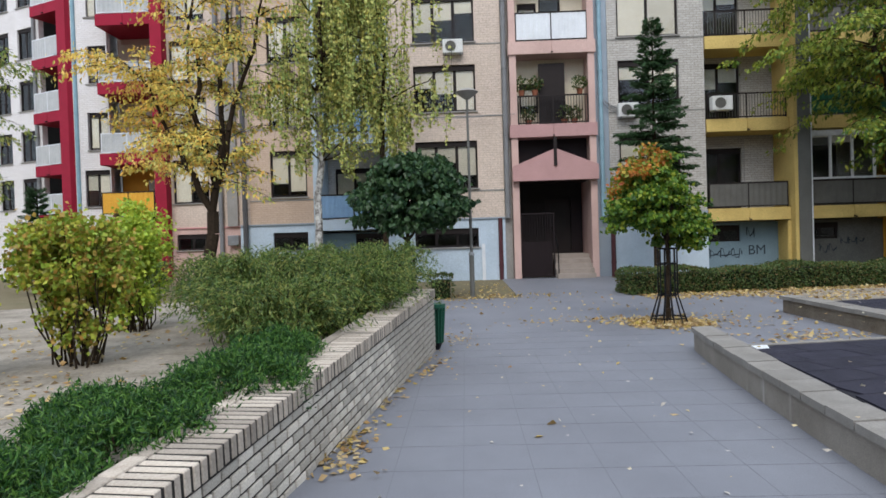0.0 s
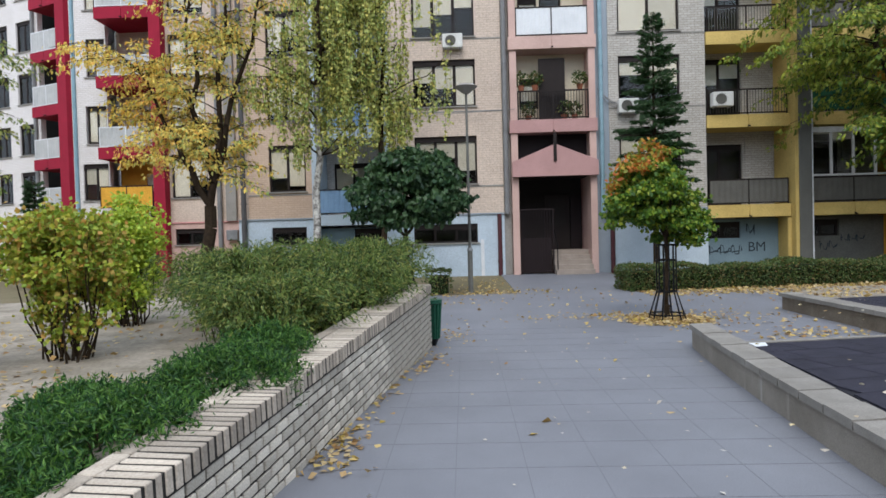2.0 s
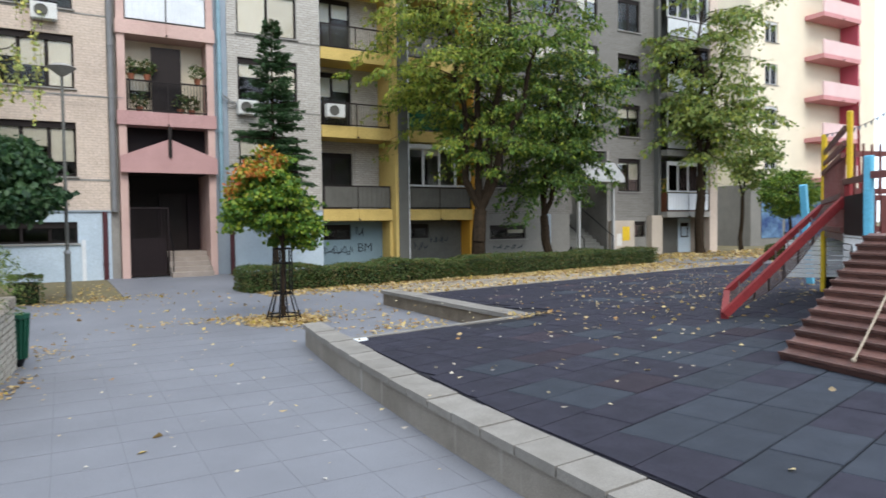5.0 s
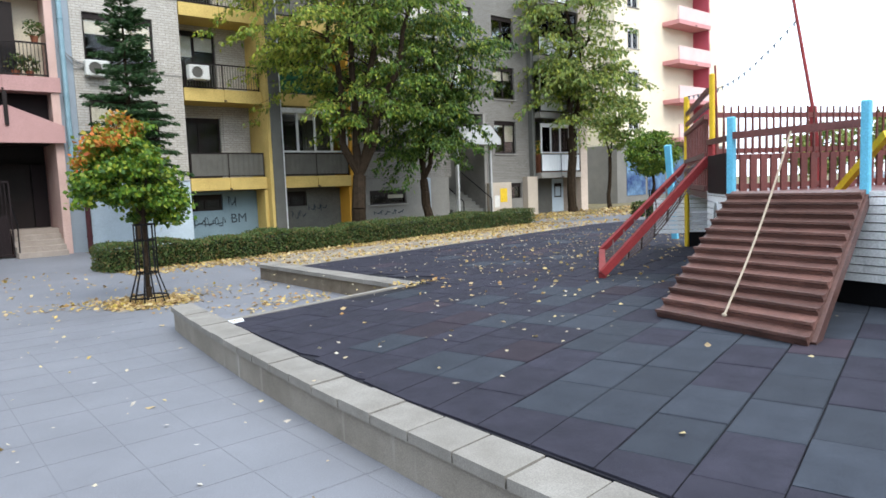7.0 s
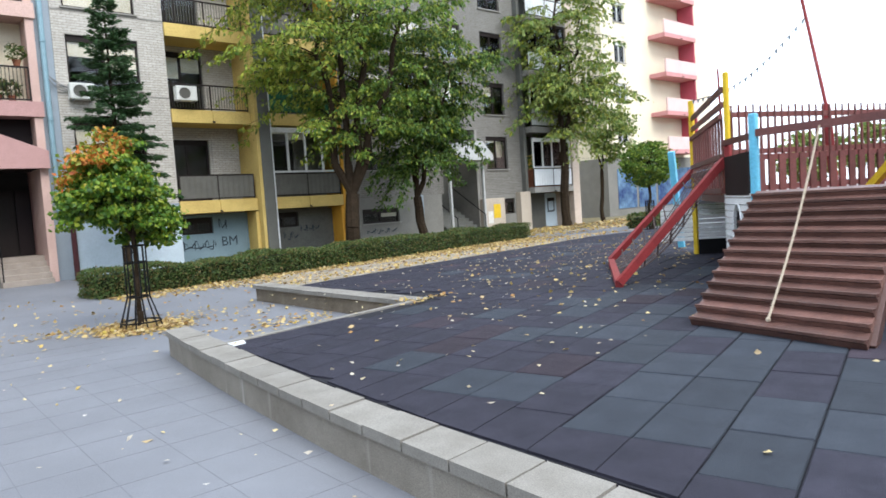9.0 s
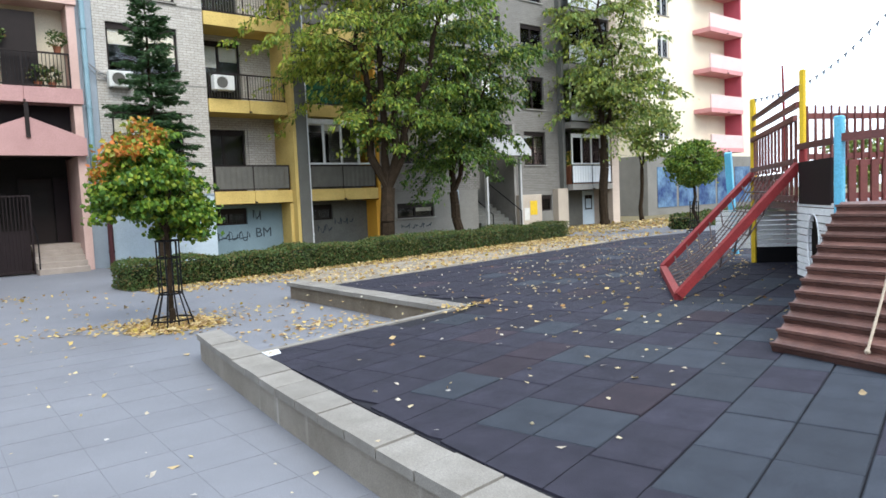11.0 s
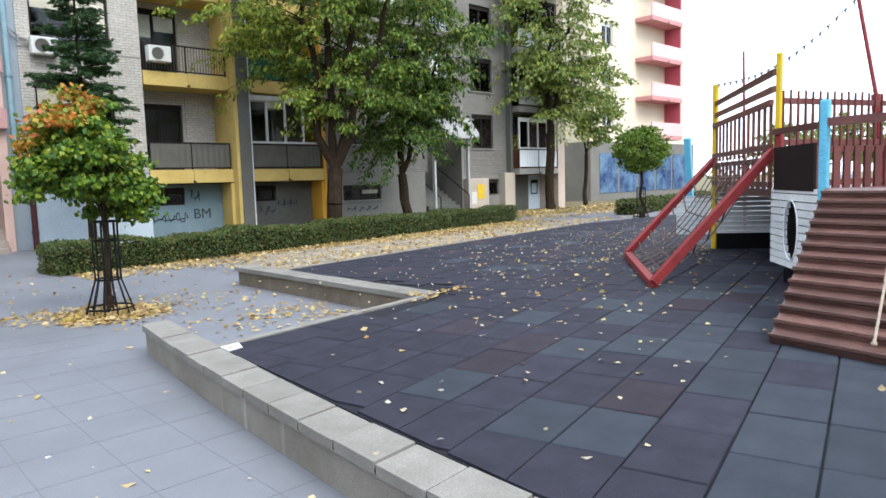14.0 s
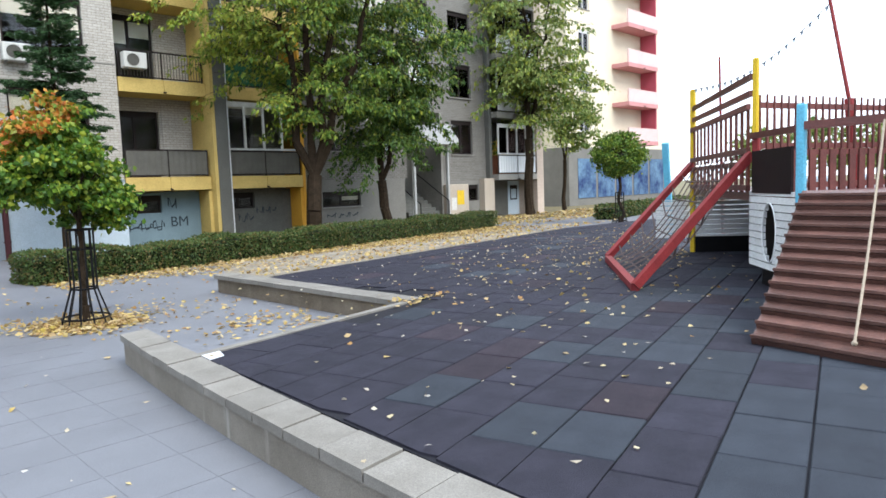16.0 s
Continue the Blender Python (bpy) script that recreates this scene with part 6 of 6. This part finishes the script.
for i in range(1, 25):
    u = i / 24
    p = top.lerp(bot, u) - Vector((0, 0, 0.1 * math.sin(u * math.pi)))
    tube(rope_bm, prev, p, 0.011, 0.011, 6)
    prev = p
bmesh.ops.create_icosphere(rope_bm, subdivisions=2, radius=0.022, matrix=Matrix.Translation(bot))
part("rope", rope_bm, ROPE, ship)
# net between red beams
N0, N1 = Vector((7.83, 6.0, 0.36)), Vector((10.3, 7.85, 0.38))
A0, A1 = Vector((YA.x, YA.y, 1.9)), Vector((YB.x - 0.05, YB.y, 1.88))
for a, b in ((N0, A0), (N1, A1)):
    part("net_beam", beam(bmesh.new(), a, b, 0.085, 0.1), REDWOOD, ship)
part("net_beam", beam(bmesh.new(), N0 - Vector((0, 0, 0.03)), N1 - Vector((0, 0, 0.03)), 0.1, 0.11), REDWOOD, ship)
bm = bmesh.new()
for i in range(1, 9):
    u = i / 9
    pts = [N0.lerp(N1, u).lerp(A0.lerp(A1, u), k / 8) - Vector((0, 0, 0.32 * math.sin(k / 8 * math.pi))) for k in range(9)]
    for p, q in zip(pts, pts[1:]):
        tube(bm, p, q, 0.012, 0.012, 4)
for k in range(1, 8):
    pts = [N0.lerp(A0, k / 8).lerp(N1.lerp(A1, k / 8), j / 9) - Vector((0, 0, 0.32 * math.sin(k / 8 * math.pi) * (1 if 0 < j < 9 else 0))) for j in range(10)]
    for p, q in zip(pts, pts[1:]):
        tube(bm, p, q, 0.012, 0.012, 4)
part("climbing_net", bm, ROPE_DARK, ship)
# ropes and struts under the deck
part("prop", tube(bmesh.new(), (10.9, 5.6, 0.25), (10.9, 5.6, DK), 0.05, 0.05, 8), REDWOOD, ship)
part("prop", tube(bmesh.new(), (12.9, 4.6, 0.25), (12.9, 4.6, DK), 0.05, 0.05, 8), REDWOOD, ship)
under(ship)

# string of pennants from the mast
MC = MB.lerp(MC, 0.3)
bunting = thing("bunting", "string of small faded pennants hung from the mast", "bunting", at=MC)
p0, p1 = MC, Vector((YB.x, YB.y, 3.2))
pts = [p0.lerp(p1, i / 40) - Vector((0, 0, 0.28 * math.sin(i / 40 * math.pi))) - MC for i in range(41)]
bm = bmesh.new()
for a, b in zip(pts, pts[1:]):
    tube(bm, a, b, 0.006, 0.006, 4)
part("string", bm, ROPE_DARK, bunting)
for a, b in zip(pts[::2], pts[1::2]):
    bm = bmesh.new()
    d = (b - a).normalized()
    q = a.lerp(b, 0.4)
    for o in (-0.004, 0.004):
        f = [q + Vector((0, o, 0)), q + d * 0.06 + Vector((0, o, 0)), q + d * 0.03 + Vector((0, o, -0.075))]
        vs = [bm.verts.new(v) for v in f]
        bm.faces.new(vs)
    part("pennant", bm, GREYBLUE, bunting)

# parked cars far along the street
def car(x, y, rz):
    c = thing("car", "pale parked car far along the street", "car", "parked cars", at=(x, y, 0))
    c.rotation_euler = (0, 0, radians(rz))
    bm = bmesh.new()
    box(bm, -2.1, -0.85, 0.3, 2.1, 0.85, 0.85, 0.1)
    box(bm, -1.3, -0.75, 0.85, 1.2, 0.75, 1.45, 0.18)
    body = part("body", bm, CAR_PAINT, c)
    part("window_band", box(bmesh.new(), -1.1, -0.765, 0.95, 1.0, 0.765, 1.32, 0.05), BLACK, body)
    for sx in (-1.3, 1.3):
        for sy in (-0.86, 0.66):
            part("wheel", tube(bmesh.new(), (sx, sy, 0.31), (sx, sy + 0.2, 0.31), 0.31, 0.31, 16), TYRE, c)
    return c


car(56, 17.5, 20)
car(62, 16.0, 20)

# ---- fallen leaves and scraps ----
def litter(name, label, areas, size, mat, seed):
    rr = np.random.default_rng(seed)
    P = []
    for (cx, cy, sx, sy, z, n, rot) in areas:
        u = rr.normal(size=(n, 2)) * (sx, sy)
        ca, sa = math.cos(radians(rot)), math.sin(radians(rot))
        P.append(np.stack([cx + u[:, 0] * ca - u[:, 1] * sa, cy + u[:, 0] * sa + u[:, 1] * ca, z + rr.uniform(0.004, 0.022, n)], 1))
    ob = leaves(name, np.concatenate(P), size, mat, None, rr, flat=True)
    return tagged(ob, label, "leaves", kind="stuff")


def spread(name, label, x0, x1, y0, y1, slope, n, z, size, mat, seed, falloff=1.0):
    rr = np.random.default_rng(seed)
    x = rr.uniform(x0, x1, n)
    v = rr.uniform(0, 1, n) ** falloff
    y = y0 + (y1 - y0) * v + slope * (x - x0)
    zz = z(x, y) if callable(z) else np.full(n, z)
    ob = leaves(name, np.stack([x, y, zz + rr.uniform(0.004, 0.025, n)], 1), size, mat, None, rr, flat=True)
    return tagged(ob, label, "leaves", kind="stuff")


def strip_z(x, y):
    edge = 11.5 + (x - 6.05) * 0.17
    return np.clip(0.29 * (1 - (y - edge) / 4.2), 0.0, 0.29)


spread("fallen_leaves", "dense yellow fallen leaves along the hedge foot", 4.2, 21.0, 15.2, 16.85, 0.14, 5200, strip_z, 0.085, L_LITTER, 80, 0.7)
spread("fallen_leaves", "yellow leaves scattered on the soil strip", 6.3, 21.0, 11.9, 15.8, 0.14, 1800, strip_z, 0.085, L_LITTER, 81)
spread("fallen_leaves", "leaves on the far path under the street trees", 21, 36, 18.5, 24, 0.05, 1800, 0.01, 0.16, L_LITTER, 82)
litter("fallen_leaves", "orange leaves gathered round the tree pit", [(3.36, 11.45, 0.31, 0.31, 0.006, 2000, 0), (2.4, 12.2, 0.9, 0.25, 0, 140, 10), (4.6, 11.8, 0.7, 0.5, 0.0, 60, 0)], 0.075, L_LITTER, 83)
litter("fallen_leaves", "brown leaves blown against the brick wall", [(-0.95, 5.2, 0.12, 0.3, 0, 110, -8), (-1.0, 4.7, 0.2, 0.12, 0, 60, 0), (-0.42, 8.4, 0.1, 0.5, 0, 60, -8), (-0.75, 6.8, 0.06, 0.9, 0, 90, -8), (-0.2, 10.3, 0.2, 0.4, 0, 60, 0)], 0.06, L_LITTER, 84)
litter("fallen_leaves", "leaves lying in drifts below the terrace edge", [(4.6, 9.7, 0.6, 0.3, 0.0, 170, 10), (5.1, 9.0, 0.4, 0.3, 0.0, 120, 0), (4.6, 11.3, 0.6, 0.5, 0.0, 60, 0), (5.9, 7.75, 0.3, 0.12, 0.3, 50, 0)], 0.07, L_LITTER, 85)
litter("fallen_leaves", "thin scatter of leaves on the cross path", [(0.4, 17.3, 1.0, 0.5, 0, 300, 0), (-0.2, 15.2, 0.6, 0.4, 0, 40, 0), (4, 15, 2.5, 1.2, 0, 160, 0), (0.5, 20, 0.5, 2.0, -0.02, 200, 0), (1.0, 9, 1.2, 4, 0, 26, 0)], 0.075, L_LITTER, 86)
litter("scraps", "pale crumbs and leaves strewn on the rubber tiles", [(8.5, 8.5, 3.0, 1.6, 0.3, 130, 15), (11, 10, 3.2, 1.2, 0.3, 170, 10), (5.5, 5.2, 1.8, 1.4, 0.3, 70, 0), (10, 8.2, 1.2, 0.7, 0.3, 60, 20)], 0.048, L_SCRAP, 87)
litter("fallen_leaves", "yellow leaves blown over the playground floor", [(10.5, 8.6, 3.2, 1.5, 0.3, 330, 14), (14.5, 9.5, 2.0, 1.5, 0.3, 160, 14), (7.5, 6.0, 2.0, 1.2, 0.3, 50, 14)], 0.062, L_LITTER, 90)
litter("scraps", "pale crumbs on the asphalt footway", [(0.8, 6.5, 0.9, 2.5, 0, 46, 0), (2.0, 12, 1.5, 2.0, 0, 50, 0)], 0.035, L_SCRAP, 88)
litter("fallen_leaves", "dry brown leaves strewn over the planting bed", [(-3.2, 5.6, 0.8, 0.9, 0.43, 260, 0), (-4.5, 7.5, 1.2, 1.2, 0.5, 300, 0), (-2.8, 4.3, 0.5, 0.5, 0.36, 80, 0)], 0.06, L_LITTER, 89)
tree_pit = tagged(part("tree_pit", B(2.72, 10.85, -0.1, 4.0, 12.1, 0.006), EARTH), "square earth pit in the paving round the maple", "tree pit", kind="structure")

# ---- joints of the footway slabs ----
JOINT = material("joint_sand", (0.172, 0.177, 0.196), (0.155, 0.16, 0.178), 0.9, 3, 60, 0.1)
bm = bmesh.new()
for k in range(24):
    y = -1.16 + k * 0.52
    wide = 0.006 if k % 6 == 3 else 0.0025
    box(bm, -1.5 + 0.134 * y, y, -0.1, 2.2 + 0.06 * y, y + 2 * wide, 0.0022)
for k in range(9):
    x = -1.45 + k * 0.46
    y0 = -1.2 if x > -1.2 else 3.0
    box(bm, x, y0, -0.1, x + 0.005, 9.0 if x > -0.9 else 4.0, 0.0018)
tagged(part("paving_joint", bm, JOINT, pavement), kind="stuff")

# ---- wall bricks ----
BL, BH, BD, JT = 0.18, 0.073, 0.1, 0.017
brick_mesh = mesh_of(B(0, 0, 0, BL - JT, BD, BH - JT, 0.004), BRICK, "brick")
cope_mesh = mesh_of(B(0, 0, 0, 0.051, 0.275, 0.115, 0.005), COPING, "coping_brick")
edge_mesh = mesh_of(B(0, 0, 0, 0.235, 0.1, 0.112, 0.006), COPING, "edge_brick")
rng = random.Random(9)


def piece(name, me, parent, m):
    ob = new(name, me)
    ob.parent = parent
    ob.matrix_local = m
    return ob


courses = int(WALL_H / BH)
for c in range(courses):
    x = 2.34 - (BL / 2 if c % 2 else 0)
    while x < 7.5:
        o = rng.uniform(-0.003, 0.003)
        piece("brick", brick_mesh, garden_wall, Matrix.Translation((x, o if s > 0 else -BD + o, c * BH + JT)))
        x += BL
x = 0.0
zc = courses * BH + JT
while x < 9.4:
    o = rng.uniform(-0.004, 0.004)
    piece("coping_brick", cope_mesh, garden_wall, Matrix.Translation((x, -0.015 + o if s > 0 else -0.26 + o, zc)) @ pose(0, 0, 0, rng.uniform(-0.6, 0.6), 0, rng.uniform(-0.5, 0.5)))
    x += 0.073
x = 0.0
while x < 9.4:
    piece("edge_brick", edge_mesh, garden_wall, Matrix.Translation((x, 0.275 if s > 0 else -0.375, zc + rng.uniform(-0.004, 0.002))))
    x += 0.25
bm = bmesh.new()
for c in range(courses):
    h = BL / 2 if c % 2 else 0
    x = -h
    while x < WALL_L - BL:
        if not 2.34 - h - 0.01 < x < 7.5:
            o = rng.uniform(-0.003, 0.003)
            box(bm, max(x, 0), o if s > 0 else -BD + o, c * BH + JT, x + BL - JT, BD + o if s > 0 else o, (c + 1) * BH)
        x += BL
tagged(part("brickwork", bm, BRICK, garden_wall), kind="stuff")

# ---- rubber tiles ----
TD = Vector((0.97, 0.243, 0))
TN = Vector((-0.243, 0.97, 0))
TW, TL = 0.4, 0.63
tile_me = {k: mesh_of(B(0.005, 0.006, 0.25, TL - 0.005, TW - 0.006, 0.3, 0.005), mt, "rubber_tile") for k, mt in (("a", RUBBER), ("g", RUBBER_GREEN), ("r", RUBBER_RED))}


def inside(x, y, poly):
    c = False
    for (x0, y0), (x1, y1) in zip(poly, poly[1:] + poly[:1]):
        if (y0 > y) != (y1 > y) and x < (x1 - x0) * (y - y0) / (y1 - y0) + x0:
            c = not c
    return c


rng = random.Random(21)
org = Vector((5.5, 3.75, 0))
rest = {"a": bmesh.new(), "g": bmesh.new(), "r": bmesh.new()}
count = 0
ang = math.degrees(math.atan2(TD.y, TD.x))
for j in range(-28, 40):
    shift = rng.choice((0, 0.5, 0.33)) * TL
    for i in range(-12, 34):
        p = org + TD * (i * TL + shift) + TN * (j * TW)
        corners = [p + TD * a * TL + TN * b * TW for a in (0, 1) for b in (0, 1)]
        if not all(inside(q.x, q.y, RUB) for q in corners):
            if sum(inside(q.x, q.y, RUB) for q in corners) < 1 or (p + TD * TL / 2 + TN * TW / 2).y < -6:
                continue
            # cut tile at the edge
            out = [tuple(q[:2]) for q in (corners[0], corners[2], corners[3], corners[1])]
            for (ex, ey), (fx, fy) in zip(RUB, RUB[1:] + RUB[:1]):
                ln = math.hypot(fx - ex, fy - ey)
                nx, ny = (fy - ey) / ln, -(fx - ex) / ln

                def near_seg(q):
                    u = ((q[0] - ex) * (fx - ex) + (q[1] - ey) * (fy - ey)) / ln
                    return -0.9 < u < ln + 0.9 and abs((q[0] - ex) * nx + (q[1] - ey) * ny) < 1.0

                if not out or not any(near_seg(q) for q in out) or (ex > 5 and ey < 8 and fx < 6.1 and ey > 7 and ex < 6 and p.y > 7.9):
                    continue
                keep = []
                for q, r in zip(out, out[1:] + out[:1]):
                    dq = (q[0] - ex) * nx + (q[1] - ey) * ny - 0.01
                    dr = (r[0] - ex) * nx + (r[1] - ey) * ny - 0.01
                    if dq >= 0:
                        keep.append(q)
                    if (dq >= 0) != (dr >= 0):
                        w = dq / (dq - dr)
                        keep.append((q[0] + (r[0] - q[0]) * w, q[1] + (r[1] - q[1]) * w))
                out = keep
            if len(out) < 3:
                continue
            cx = sum(q[0] for q in out) / len(out)
            cy = sum(q[1] for q in out) / len(out)
            out = [(cx + (q[0] - cx) * 0.98, cy + (q[1] - cy) * 0.98) for q in out]
            area = abs(sum(a[0] * b[1] - b[0] * a[1] for a, b in zip(out, out[1:] + out[:1]))) / 2
            if area > 0.01:
                prism(rest["a"], out, 0.25, 0.2985)
            continue
        grey = min(0.85, max(0.12, 0.2 + 0.2 * (5.6 - p.y)))
        k = "r" if rng.random() < 0.07 else "g" if rng.random() < grey else "a"
        dz = rng.uniform(-0.003, 0.003)
        m = Matrix.Translation((p.x, p.y, dz)) @ pose(0, 0, 0, 0, 0, ang)
        if 2.4 < p.x < 9.6 and 1.2 < p.y < 7.8 and count < 300:
            piece("rubber_tile", tile_me[k], rubber, m)
            count += 1
        else:
            box(rest[k], 0.005, 0.006, 0.25, TL - 0.005, TW - 0.006, 0.3, m=m)
for k, mt in (("a", RUBBER), ("g", RUBBER_GREEN), ("r", RUBBER_RED)):
    tagged(part("rubber_tiles", rest[k], mt, rubber), kind="stuff")
